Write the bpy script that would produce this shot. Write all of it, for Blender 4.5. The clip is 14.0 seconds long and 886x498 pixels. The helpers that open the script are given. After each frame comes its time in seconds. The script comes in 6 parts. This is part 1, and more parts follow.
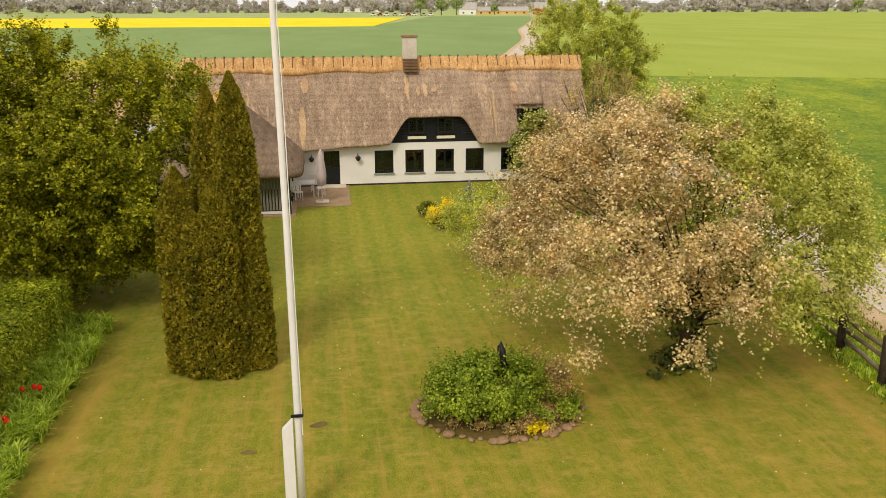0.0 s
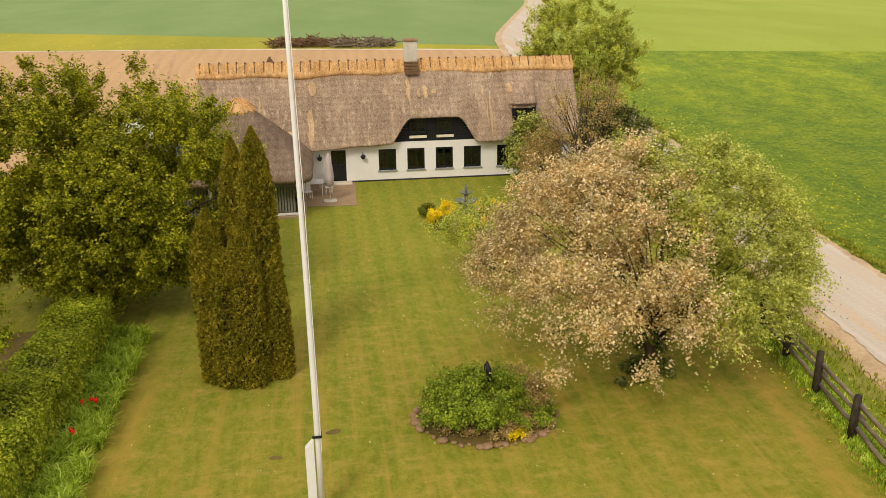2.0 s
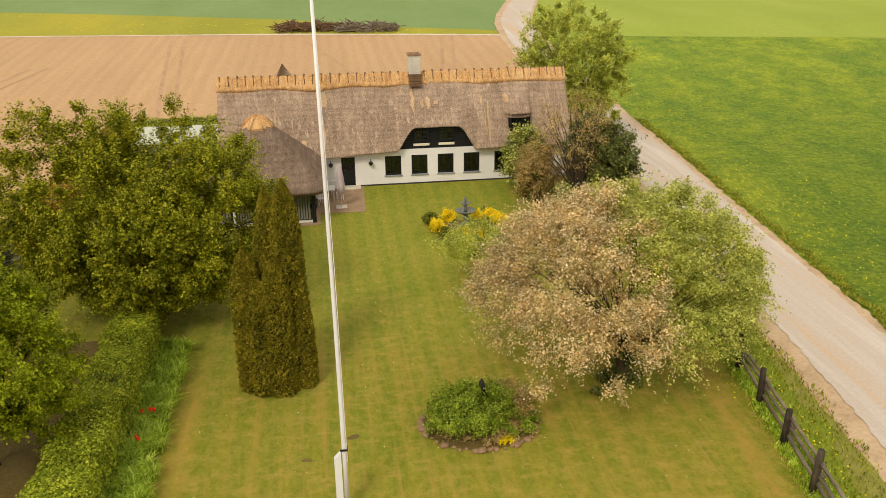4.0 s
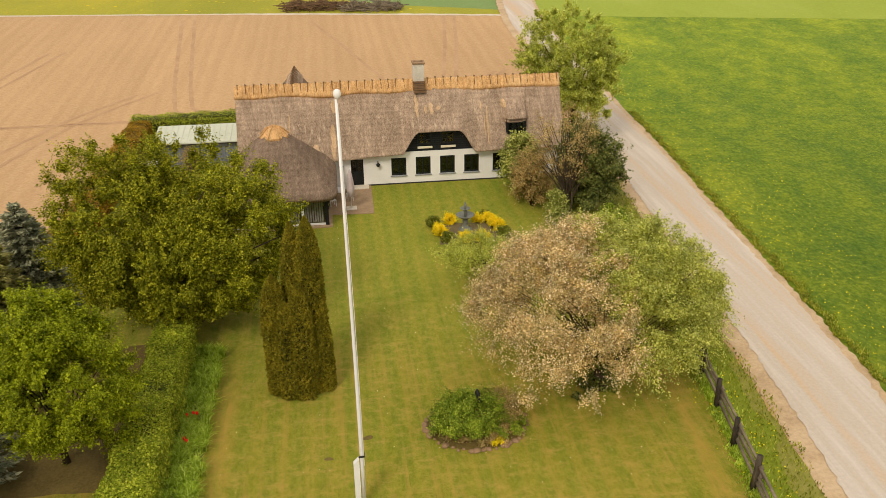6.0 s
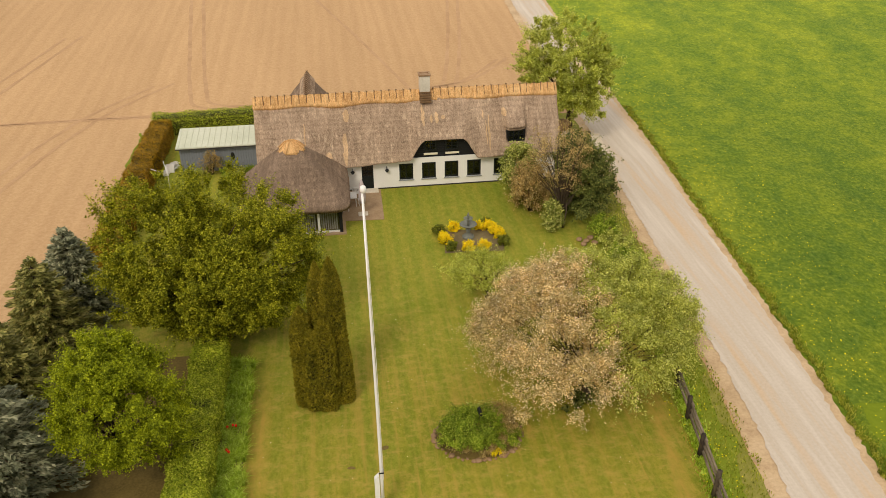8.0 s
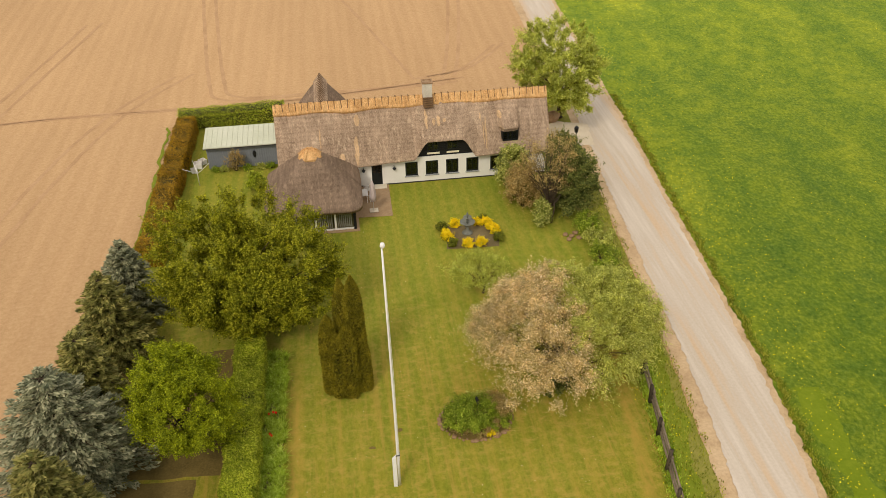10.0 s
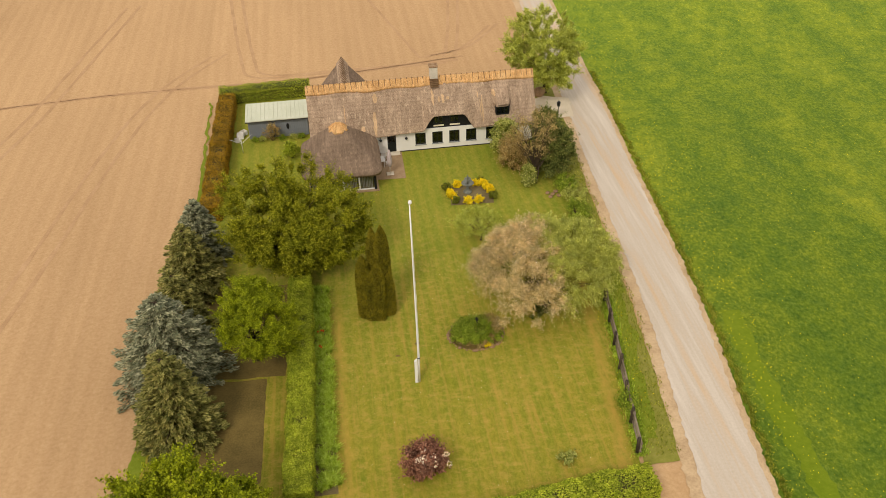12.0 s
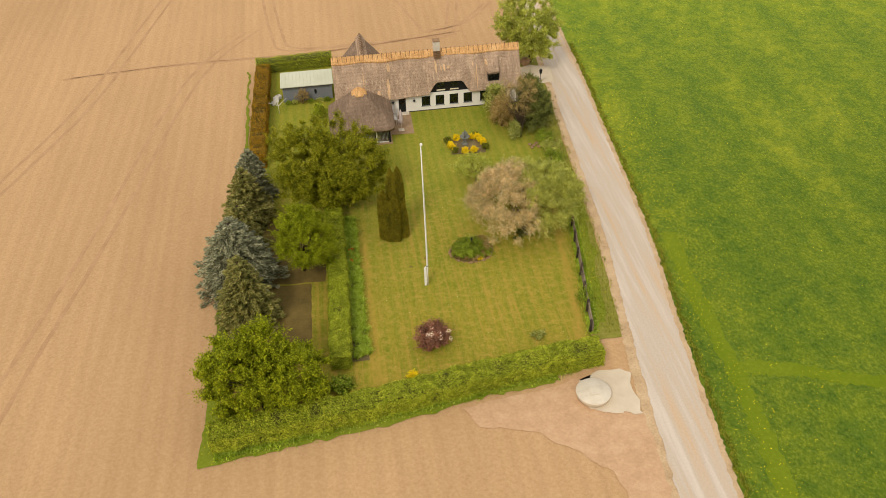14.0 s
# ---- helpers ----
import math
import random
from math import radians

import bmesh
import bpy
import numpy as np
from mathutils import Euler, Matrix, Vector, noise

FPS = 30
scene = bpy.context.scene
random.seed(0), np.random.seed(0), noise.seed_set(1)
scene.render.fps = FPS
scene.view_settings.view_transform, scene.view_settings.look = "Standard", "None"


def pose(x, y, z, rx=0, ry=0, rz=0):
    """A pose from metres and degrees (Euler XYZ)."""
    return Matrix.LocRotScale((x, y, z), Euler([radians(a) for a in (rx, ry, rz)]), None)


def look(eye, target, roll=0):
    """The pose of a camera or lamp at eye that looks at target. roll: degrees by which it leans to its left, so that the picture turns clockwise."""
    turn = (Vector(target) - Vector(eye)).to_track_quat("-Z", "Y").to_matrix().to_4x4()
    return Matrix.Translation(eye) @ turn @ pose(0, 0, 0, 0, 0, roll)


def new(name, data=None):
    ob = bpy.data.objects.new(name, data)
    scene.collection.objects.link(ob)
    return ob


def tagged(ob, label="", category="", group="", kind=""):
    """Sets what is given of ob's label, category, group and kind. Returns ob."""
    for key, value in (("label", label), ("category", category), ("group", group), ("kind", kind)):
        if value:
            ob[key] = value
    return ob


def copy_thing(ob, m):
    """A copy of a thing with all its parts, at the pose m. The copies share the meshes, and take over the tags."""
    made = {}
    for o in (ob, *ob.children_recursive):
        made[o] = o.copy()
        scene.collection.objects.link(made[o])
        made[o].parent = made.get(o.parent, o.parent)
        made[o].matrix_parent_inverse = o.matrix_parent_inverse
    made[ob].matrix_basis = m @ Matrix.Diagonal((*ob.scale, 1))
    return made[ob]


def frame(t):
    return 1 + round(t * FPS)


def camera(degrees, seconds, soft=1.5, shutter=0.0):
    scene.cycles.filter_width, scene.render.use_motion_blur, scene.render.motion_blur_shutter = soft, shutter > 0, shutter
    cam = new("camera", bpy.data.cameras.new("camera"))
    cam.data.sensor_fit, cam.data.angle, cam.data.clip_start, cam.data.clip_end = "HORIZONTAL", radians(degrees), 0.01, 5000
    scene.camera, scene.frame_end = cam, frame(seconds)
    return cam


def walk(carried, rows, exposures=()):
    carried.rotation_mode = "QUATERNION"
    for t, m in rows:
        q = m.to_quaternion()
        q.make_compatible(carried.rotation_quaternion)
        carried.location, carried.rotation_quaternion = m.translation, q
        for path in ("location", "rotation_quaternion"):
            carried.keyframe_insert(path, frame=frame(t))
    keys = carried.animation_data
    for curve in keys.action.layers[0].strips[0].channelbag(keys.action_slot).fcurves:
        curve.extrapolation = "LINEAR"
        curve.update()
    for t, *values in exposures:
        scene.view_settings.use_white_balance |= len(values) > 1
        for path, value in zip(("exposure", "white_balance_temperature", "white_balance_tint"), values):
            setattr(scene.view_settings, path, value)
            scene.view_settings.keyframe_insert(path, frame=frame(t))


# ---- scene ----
cam = camera(55.17, 14.0, soft=0.55)
PATH = [
    (0, (-3.113, -47.768, 9.844), (-2.8334, -45.8662, 9.2927), -0.10),
    (0.5, (-3.139, -48.417, 10.536), (-2.8635, -46.5216, 9.9587), -0.23),
    (1, (-3.090, -49.134, 11.375), (-2.8219, -47.2473, 10.7686), -0.51),
    (1.5, (-3.115, -49.756, 12.106), (-2.8506, -47.8761, 11.4765), -0.55),
    (2, (-3.168, -50.521, 13.015), (-2.9067, -48.6493, 12.3610), -0.57),
    (2.5, (-3.264, -51.339, 13.994), (-3.0056, -49.4755, 13.3164), -0.62),
    (3, (-3.395, -52.186, 14.924), (-3.1384, -50.3296, 14.2248), -0.62),
    (5.5, (-3.944, -56.320, 20.581), (-3.6977, -54.5152, 19.7543), -0.56),
    (6, (-4.007, -56.995, 21.721), (-3.7664, -55.2025, 20.8681), -0.54),
    (6.5, (-4.083, -57.540, 22.899), (-3.8467, -55.7581, 22.0220), -0.55),
    (7, (-4.227, -58.229, 24.611), (-3.9940, -56.4656, 23.6965), -0.63),
    (7.5, (-4.373, -58.741, 26.070), (-4.1413, -56.9929, 25.1266), -0.59),
    (8, (-4.577, -59.281, 27.748), (-4.3468, -57.5505, 26.7714), -0.49),
    (10.5, (-5.590, -65.748, 37.578), (-5.3780, -64.1147, 36.4428), -1.27),
    (11, (-6.476, -68.491, 39.347), (-6.2556, -66.8708, 38.1944), -1.05),
    (11.5, (-7.026, -71.712, 41.053), (-6.8085, -70.1009, 39.8874), -1.22),
    (12, (-7.622, -75.765, 43.814), (-7.4077, -74.1742, 42.6215), -1.28),
    (12.5, (-8.266, -79.970, 46.178), (-8.0530, -78.3925, 44.9671), -1.33),
    (13, (-9.039, -84.465, 48.115), (-8.8269, -82.8975, 46.8915), -1.39),
    (13.5, (-9.521, -88.567, 50.417), (-9.3142, -87.0121, 49.1758), -1.43),
    (14, (-10.133, -92.682, 52.385), (-9.9283, -91.1329, 51.1360), -1.66),
]
walk(cam, [(t, look(eye, target, roll)) for t, eye, target, roll in PATH], [(0, 0.17), (3, 0.15), (8, 0.04), (14, 0.04)])

# ---- world, sun, exposure ----
SUN_DIR = Vector((-0.38, -0.62, 0.70)).normalized()
world = bpy.data.worlds.new("overcast_sky")
scene.world = world
world.use_nodes = True
wn = world.node_tree.nodes
wn.clear()
w_out = wn.new("ShaderNodeOutputWorld")
w_bg = wn.new("ShaderNodeBackground")
w_mix = wn.new("ShaderNodeMixRGB")
w_sky = wn.new("ShaderNodeTexSky")
w_sky.sky_type = "NISHITA"
w_sky.sun_disc = False
w_sky.sun_elevation = math.asin(SUN_DIR.z)
w_sky.sun_rotation = math.atan2(SUN_DIR.x, SUN_DIR.y)
w_sky.dust_density = 4.0
w_mix.inputs[0].default_value = 0.86
w_mix.inputs[2].default_value = (8.6, 8.3, 8.2, 1)
world.node_tree.links.new(w_sky.outputs[0], w_mix.inputs[1])
world.node_tree.links.new(w_mix.outputs[0], w_bg.inputs[0])
world.node_tree.links.new(w_bg.outputs[0], w_out.inputs[0])
w_bg.inputs[1].default_value = 0.11
sun_data = bpy.data.lights.new("sun", "SUN")
sun_data.energy = 1.45
sun_data.angle = radians(14)
sun_data.color = (1.0, 0.94, 0.86)
sun = new("sun", sun_data)
sun.matrix_world = look(SUN_DIR * 50, (0, 0, 0))

# ---- materials ----
def lin(r, g, b):
    return tuple((c / 255 / 12.92 if c / 255 <= 0.04045 else ((c / 255 + 0.055) / 1.055) ** 2.4) for c in (r, g, b))


class Nodes:
    def __init__(self, name):
        self.m = bpy.data.materials.new(name)
        self.m.use_nodes = True
        self.t = self.m.node_tree
        self.b = self.t.nodes["Principled BSDF"]
        self.out = self.t.nodes["Material Output"]

    def add(self, kind, **kw):
        n = self.t.nodes.new(kind)
        for k, v in kw.items():
            n.inputs[k].default_value = v
        return n

    def link(self, a, b):
        self.t.links.new(a, b)

    def coords(self, scale=(1, 1, 1), kind="Object"):
        c = self.t.nodes.new("ShaderNodeTexCoord")
        m = self.t.nodes.new("ShaderNodeMapping")
        m.inputs["Scale"].default_value = scale
        self.link(c.outputs[kind], m.inputs["Vector"])
        return m.outputs[0]

    def noise(self, scale, detail=4.0, rough=0.6, stretch=(1, 1, 1)):
        n = self.add("ShaderNodeTexNoise", Scale=scale, Detail=detail, Roughness=rough)
        self.link(self.coords(stretch), n.inputs["Vector"])
        return n.outputs["Fac"]

    def ramp(self, fac, stops):
        r = self.t.nodes.new("ShaderNodeValToRGB")
        el = r.color_ramp.elements
        while len(el) < len(stops):
            el.new(0.5)
        for e, (p, c) in zip(el, stops):
            e.position = p
            e.color = (*c, 1)
        self.link(fac, r.inputs[0])
        return r.outputs[0]

    def mix(self, fac, a, b, mode="MIX"):
        n = self.t.nodes.new("ShaderNodeMixRGB")
        n.blend_type = mode
        for s, i in ((fac, 0), (a, 1), (b, 2)):
            if isinstance(s, (int, float)):
                n.inputs[i].default_value = s
            elif isinstance(s, tuple):
                n.inputs[i].default_value = (*s, 1)
            else:
                self.link(s, n.inputs[i])
        return n.outputs[0]

    def finish(self, color, rough=0.85, bump=None, strength=0.4, distance=0.03, metal=0.0, spec=0.3):
        if isinstance(color, tuple):
            self.b.inputs["Base Color"].default_value = (*color, 1)
        else:
            self.link(color, self.b.inputs["Base Color"])
        self.b.inputs["Roughness"].default_value = rough
        self.b.inputs["Metallic"].default_value = metal
        self.b.inputs["Specular IOR Level"].default_value = spec
        if bump is not None:
            n = self.add("ShaderNodeBump", Strength=strength, Distance=distance)
            self.link(bump, n.inputs["Height"])
            self.link(n.outputs[0], self.b.inputs["Normal"])
        return self.m


def two_scale(name, dark, mid, light, big=0.4, small=9.0, rough=0.85, stretch=(1, 1, 1), strength=0.4, distance=0.03, metal=0.0, spec=0.3, blend=0.5):
    k = Nodes(name)
    a = k.ramp(k.noise(small, 5, 0.65, stretch), [(0.25, dark), (0.5, mid), (0.78, light)])
    b = k.ramp(k.noise(big, 4, 0.6, stretch), [(0.3, dark), (0.5, mid), (0.72, light)])
    return k.finish(k.mix(blend, a, b), rough, k.noise(small * 2, 4, 0.6, stretch), strength, distance, metal, spec)


def leaf_mat(name, dark, mid, light, thin=0.42, rough=0.6):
    k = Nodes(name)
    geo = k.t.nodes.new("ShaderNodeNewGeometry")
    c = k.ramp(geo.outputs["Random Per Island"], [(0.0, dark), (0.45, mid), (1.0, light)])
    big = k.ramp(k.noise(1.5, 4, 0.65), [(0.32, (0.95, 0.95, 0.9)), (0.66, (2.2, 2.0, 1.95))])
    c = k.mix(1.0, c, big, "MULTIPLY")
    k.finish(c, rough, spec=0.2)
    tr = k.t.nodes.new("ShaderNodeBsdfTranslucent")
    k.link(c, tr.inputs[0])
    mx = k.t.nodes.new("ShaderNodeMixShader")
    mx.inputs[0].default_value = thin
    k.link(k.b.outputs[0], mx.inputs[1])
    k.link(tr.outputs[0], mx.inputs[2])
    k.link(mx.outputs[0], k.out.inputs[0])
    return k.m


def lawn_mat():
    k = Nodes("mown_lawn")
    fine = k.ramp(k.noise(30, 8, 0.85), [(0.38, lin(86, 90, 20)), (0.5, lin(135, 133, 41)), (0.62, lin(186, 174, 80))])
    mid = k.ramp(k.noise(2.6, 8, 0.8, (1.6, 0.8, 1)), [(0.36, lin(106, 116, 28)), (0.5, lin(139, 140, 42)), (0.65, lin(178, 162, 68))])
    green = k.mix(0.5, fine, mid)
    # mowing lines that run the length of the garden, the dry ones straw-coloured
    wave = k.add("ShaderNodeTexWave", Scale=0.30, Distortion=2.2, Detail=3.0)
    wave.inputs["Detail Scale"].default_value = 0.9
    k.link(k.coords((1, 0.012, 1)), wave.inputs["Vector"])
    stripe = k.ramp(wave.outputs["Fac"], [(0.2, (0.90, 0.97, 0.88)), (0.8, (1.06, 1.03, 1.02))])
    green = k.mix(1.0, green, stripe, "MULTIPLY")
    streak = k.ramp(k.noise(1.0, 6, 0.7, (2.6, 0.10, 1)), [(0.50, (0, 0, 0)), (0.68, (0.6, 0.6, 0.6))])
    dry = k.ramp(k.noise(1.3, 9, 0.84, (0.75, 1.25, 1)), [(0.49, (0, 0, 0)), (0.66, (0.62, 0.62, 0.62))])
    c = green
    lush = k.ramp(k.noise(0.20, 6, 0.7), [(0.47, (0, 0, 0)), (0.66, (0.8, 0.8, 0.8))])
    c = k.mix(lush, c, k.mix(1.0, green, (0.76, 0.90, 0.66), "MULTIPLY"))
    xyz = k.t.nodes.new("ShaderNodeSeparateXYZ")
    tc = k.t.nodes.new("ShaderNodeTexCoord")
    k.link(tc.outputs["Object"], xyz.inputs[0])

    def calc(op, a, b):
        n = k.t.nodes.new("ShaderNodeMath")
        n.operation = op
        for s, i in ((a, 0), (b, 1)):
            if isinstance(s, (int, float)):
                n.inputs[i].default_value = s
            else:
                k.link(s, n.inputs[i])
        return n.outputs[0]

    # near the house the sward is smoother and greener
    open_lawn = k.ramp(calc("ADD", calc("MULTIPLY", xyz.outputs[1], -0.02), calc("MULTIPLY", k.noise(0.3, 4, 0.6), 0.25)), [(0.30, (0.25, 0.25, 0.25)), (0.58, (1, 1, 1))])
    c = k.mix(k.mix(1.0, streak, open_lawn, "MULTIPLY"), c, lin(176, 146, 66))
    c = k.mix(k.mix(1.0, dry, open_lawn, "MULTIPLY"), c, lin(194, 160, 84))
    # the thin drier sward at the far end of the garden
    away = k.ramp(calc("ADD", calc("MULTIPLY", xyz.outputs[1], -0.02), calc("MULTIPLY", k.noise(0.25, 4, 0.6), 0.3)), [(0.52, (0, 0, 0)), (0.90, (1, 1, 1))])
    c = k.mix(away, c, k.mix(1.0, c, (1.07, 0.97, 0.92), "MULTIPLY"))
    # dry trodden strips along the border and along the fence
    wob = calc("MULTIPLY", k.noise(0.9, 4, 0.6), 0.7)
    worn = k.ramp(k.noise(2.2, 6, 0.75, (1.5, 0.5, 1)), [(0.36, (0.15, 0.15, 0.15)), (0.6, (0.85, 0.85, 0.85))])
    for x0, slope in ((-9.35, 0.01), (13.35, 0.125)):
        d = calc("ABSOLUTE", calc("SUBTRACT", calc("SUBTRACT", xyz.outputs[0], x0), calc("ADD", calc("MULTIPLY", xyz.outputs[1], slope), wob)), 0)
        near = k.ramp(d, [(0.10, (0.8, 0.8, 0.8)), (0.55, (0, 0, 0))])
        south = k.ramp(calc("MULTIPLY", xyz.outputs[1], -0.02), [(0.42, (0, 0, 0)), (0.52, (1, 1, 1))])
        c = k.mix(k.mix(1.0, k.mix(1.0, near, south, "MULTIPLY"), worn, "MULTIPLY"), c, lin(184, 146, 66))
    return k.finish(c, 0.9, k.noise(45, 4, 0.75), 0.8, 0.035, spec=0.1)


def field_mat(name, dark, mid, light, rows=0.0, dots=None, dot_scale=1.6):
    k = Nodes(name)
    a = k.ramp(k.noise(2.5, 6, 0.72), [(0.28, dark), (0.5, mid), (0.75, light)])
    b = k.ramp(k.noise(0.06, 5, 0.65, (1, 0.35, 1)), [(0.3, dark), (0.5, mid), (0.7, light)])
    c = k.mix(0.5, a, b)
    if rows:
        wave = k.add("ShaderNodeTexWave", Scale=rows, Distortion=1.2, Detail=2.0)
        k.link(k.coords((1, -0.12, 1)), wave.inputs["Vector"])
        c = k.mix(0.35, c, k.ramp(wave.outputs["Fac"], [(0.2, dark), (0.8, light)]))
    if dots:
        v = k.add("ShaderNodeTexVoronoi", Scale=dot_scale)
        k.link(k.coords(), v.inputs["Vector"])
        near = k.ramp(v.outputs["Distance"], [(0.10, (1, 1, 1)), (0.16, (0, 0, 0))])
        where = k.ramp(k.noise(0.09, 4, 0.7), [(0.47, (0, 0, 0)), (0.58, (1, 1, 1))])
        c = k.mix(k.mix(1.0, near, where, "MULTIPLY"), c, dots)
    return k.finish(c, 0.9, k.noise(9, 5, 0.7), 0.5, 0.08, spec=0.1)


def meadow_mat():
    k = Nodes("meadow_green")
    a = k.ramp(k.noise(4.0, 9, 0.85, (1, 0.7, 1)), [(0.37, lin(58, 78, 14)), (0.5, lin(102, 120, 28)), (0.64, lin(156, 162, 56))])
    b = k.ramp(k.noise(0.07, 7, 0.75, (1, 0.5, 1)), [(0.36, lin(82, 106, 34)), (0.52, lin(108, 126, 30)), (0.66, lin(148, 156, 42))])
    c = k.mix(0.40, a, b)
    tufts = k.ramp(k.noise(0.55, 7, 0.8, (1, 0.8, 1)), [(0.42, (0.70, 0.80, 0.94)), (0.58, (1.12, 1.07, 0.95))])
    c = k.mix(1.0, c, tufts, "MULTIPLY")
    # sown rows that run away from the lane
    rows = k.add("ShaderNodeTexWave", Scale=0.16, Distortion=1.0, Detail=3.0)
    k.link(k.coords((0.22, 1, 1)), rows.inputs["Vector"])
    c = k.mix(1.0, c, k.ramp(rows.outputs["Fac"], [(0.2, (0.90, 0.94, 0.94)), (0.8, (1.05, 1.03, 1.0))]), "MULTIPLY")
    # the colour is multiplied paler with growing y, from -32 to 42
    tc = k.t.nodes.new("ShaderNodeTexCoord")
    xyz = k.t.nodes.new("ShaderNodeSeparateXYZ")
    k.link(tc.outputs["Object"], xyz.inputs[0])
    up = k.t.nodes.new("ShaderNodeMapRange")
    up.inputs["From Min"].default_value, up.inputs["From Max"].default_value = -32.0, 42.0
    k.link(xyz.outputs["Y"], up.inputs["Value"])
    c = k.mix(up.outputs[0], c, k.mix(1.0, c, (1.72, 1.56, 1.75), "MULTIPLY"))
    v = k.add("ShaderNodeTexVoronoi", Scale=3.4)
    k.link(k.coords(), v.inputs["Vector"])
    near = k.ramp(v.outputs["Distance"], [(0.07, (1, 1, 1)), (0.12, (0, 0, 0))])
    where = k.ramp(k.noise(0.22, 6, 0.8), [(0.54, (0, 0, 0)), (0.62, (1, 1, 1))])
    c = k.mix(k.mix(1.0, near, where, "MULTIPLY"), c, lin(226, 204, 34))
    return k.finish(c, 0.9, k.noise(6, 6, 0.75), 0.8, 0.14, spec=0.1)


def soil_mat():
    k = Nodes("harrowed_soil")
    a = k.ramp(k.noise(3.6, 9, 0.82), [(0.34, lin(173, 138, 96)), (0.5, lin(189, 153, 109)), (0.68, lin(201, 167, 125))])
    wave = k.add("ShaderNodeTexWave", Scale=0.22, Distortion=5.0, Detail=3.0)
    k.link(k.coords((1, -0.12, 1)), wave.inputs["Vector"])
    b = k.ramp(wave.outputs["Fac"], [(0.2, lin(184, 142, 98)), (0.8, lin(204, 164, 116))])
    big = k.ramp(k.noise(0.05, 5, 0.6, (1, 0.3, 1)), [(0.3, (0.90, 0.88, 0.86)), (0.7, (1.08, 1.07, 1.06))])
    drag = k.ramp(k.noise(0.5, 6, 0.72, (1, 0.05, 1)), [(0.40, (0.97, 0.965, 0.96)), (0.60, (1.03, 1.03, 1.03))])
    c = k.mix(1.0, k.mix(1.0, k.mix(0.16, a, b), big, "MULTIPLY"), drag, "MULTIPLY")
    return k.finish(c, 0.95, k.noise(7, 6, 0.75), 0.35, 0.05, spec=0.1)


def thatch_mat(name, dark, mid, light, pale, courses=0.22):
    k = Nodes(name)
    a = k.ramp(k.noise(9, 10, 0.9, (1.4, 0.9, 0.9)), [(0.40, dark), (0.5, mid), (0.60, light)])
    b = k.ramp(k.noise(0.7, 6, 0.7, (1, 0.6, 0.6)), [(0.32, dark), (0.52, mid), (0.72, light)])
    c = k.mix(0.36, a, b)
    # courses of reed laid one above the other, and rain streaks down the slope
    wave = k.add("ShaderNodeTexWave", Scale=0.95, Distortion=3.2, Detail=4.0)
    wave.bands_direction = "Z"
    wave.inputs["Detail Scale"].default_value = 1.6
    k.link(k.coords((0.35, 0.1, 1)), wave.inputs["Vector"])
    c = k.mix(courses, c, k.mix(1.0, c, k.ramp(wave.outputs["Fac"], [(0.15, (0.62, 0.60, 0.60)), (0.6, (1.12, 1.12, 1.12))]), "MULTIPLY"))
    streak = k.ramp(k.noise(1.5, 6, 0.75, (2.4, 0.3, 0.3)), [(0.40, (0.84, 0.83, 0.82)), (0.62, (1.14, 1.13, 1.12))])
    c = k.mix(1.0, c, streak, "MULTIPLY")
    moss = k.ramp(k.noise(2.6, 7, 0.8, (1, 0.5, 0.5)), [(0.55, (0, 0, 0)), (0.66, (0.75, 0.75, 0.75))])
    c = k.mix(moss, c, pale)
    return k.finish(c, 0.95, k.noise(26, 6, 0.8, (1.6, 0.5, 0.35)), 0.9, 0.08, spec=0.08)


M_LAWN = lawn_mat()
M_SOIL = soil_mat()
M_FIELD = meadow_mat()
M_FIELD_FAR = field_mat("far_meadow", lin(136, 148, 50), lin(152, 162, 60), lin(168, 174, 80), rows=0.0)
# crop green, lightened for the haze of distance
M_CROP = field_mat("young_crop", lin(112, 134, 70), lin(126, 145, 82), lin(142, 158, 98))
M_WEEDS = field_mat("weedy_strip", lin(130, 130, 40), lin(158, 152, 50), lin(190, 170, 50), dots=lin(225, 195, 20), dot_scale=0.6)
M_RAPE = field_mat("rape_in_flower", lin(214, 186, 10), lin(236, 208, 16), lin(246, 222, 40))
M_STRIP = field_mat("yellow_green_sward", lin(86, 103, 14), lin(106, 122, 20), lin(130, 140, 36))
# far field green with the distance haze mixed into the colour
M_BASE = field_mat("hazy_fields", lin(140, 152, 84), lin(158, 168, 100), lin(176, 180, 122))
M_VERGE = field_mat("rough_grass", lin(94, 110, 20), lin(122, 132, 34), lin(156, 152, 64), dots=lin(230, 205, 20), dot_scale=3.5)
M_DIRT = two_scale("dry_dirt", lin(158, 128, 90), lin(194, 163, 122), lin(216, 188, 148), 0.6, 6)
M_ROAD = None
M_GRAVEL = two_scale("pale_gravel", lin(186, 166, 136), lin(208, 190, 160), lin(226, 210, 184), 0.5, 14)
# bare garden soil, darkened to serve as tree shade on the grass too
M_VEG = two_scale("soil_and_tree_shade", lin(82, 70, 28), lin(110, 91, 42), lin(138, 115, 60), 0.5, 8)
M_BEDSOIL = two_scale("dark_bed_soil", lin(84, 72, 42), lin(112, 97, 62), lin(140, 124, 88), 0.7, 12)
M_WALL = two_scale("white_limewash", lin(222, 214, 200), lin(236, 229, 216), lin(244, 238, 226), 0.6, 18, 0.9, strength=0.25, distance=0.01)
M_PLINTH = two_scale("tarred_plinth", lin(40, 36, 32), lin(58, 52, 46), lin(90, 82, 72), 1.2, 14)
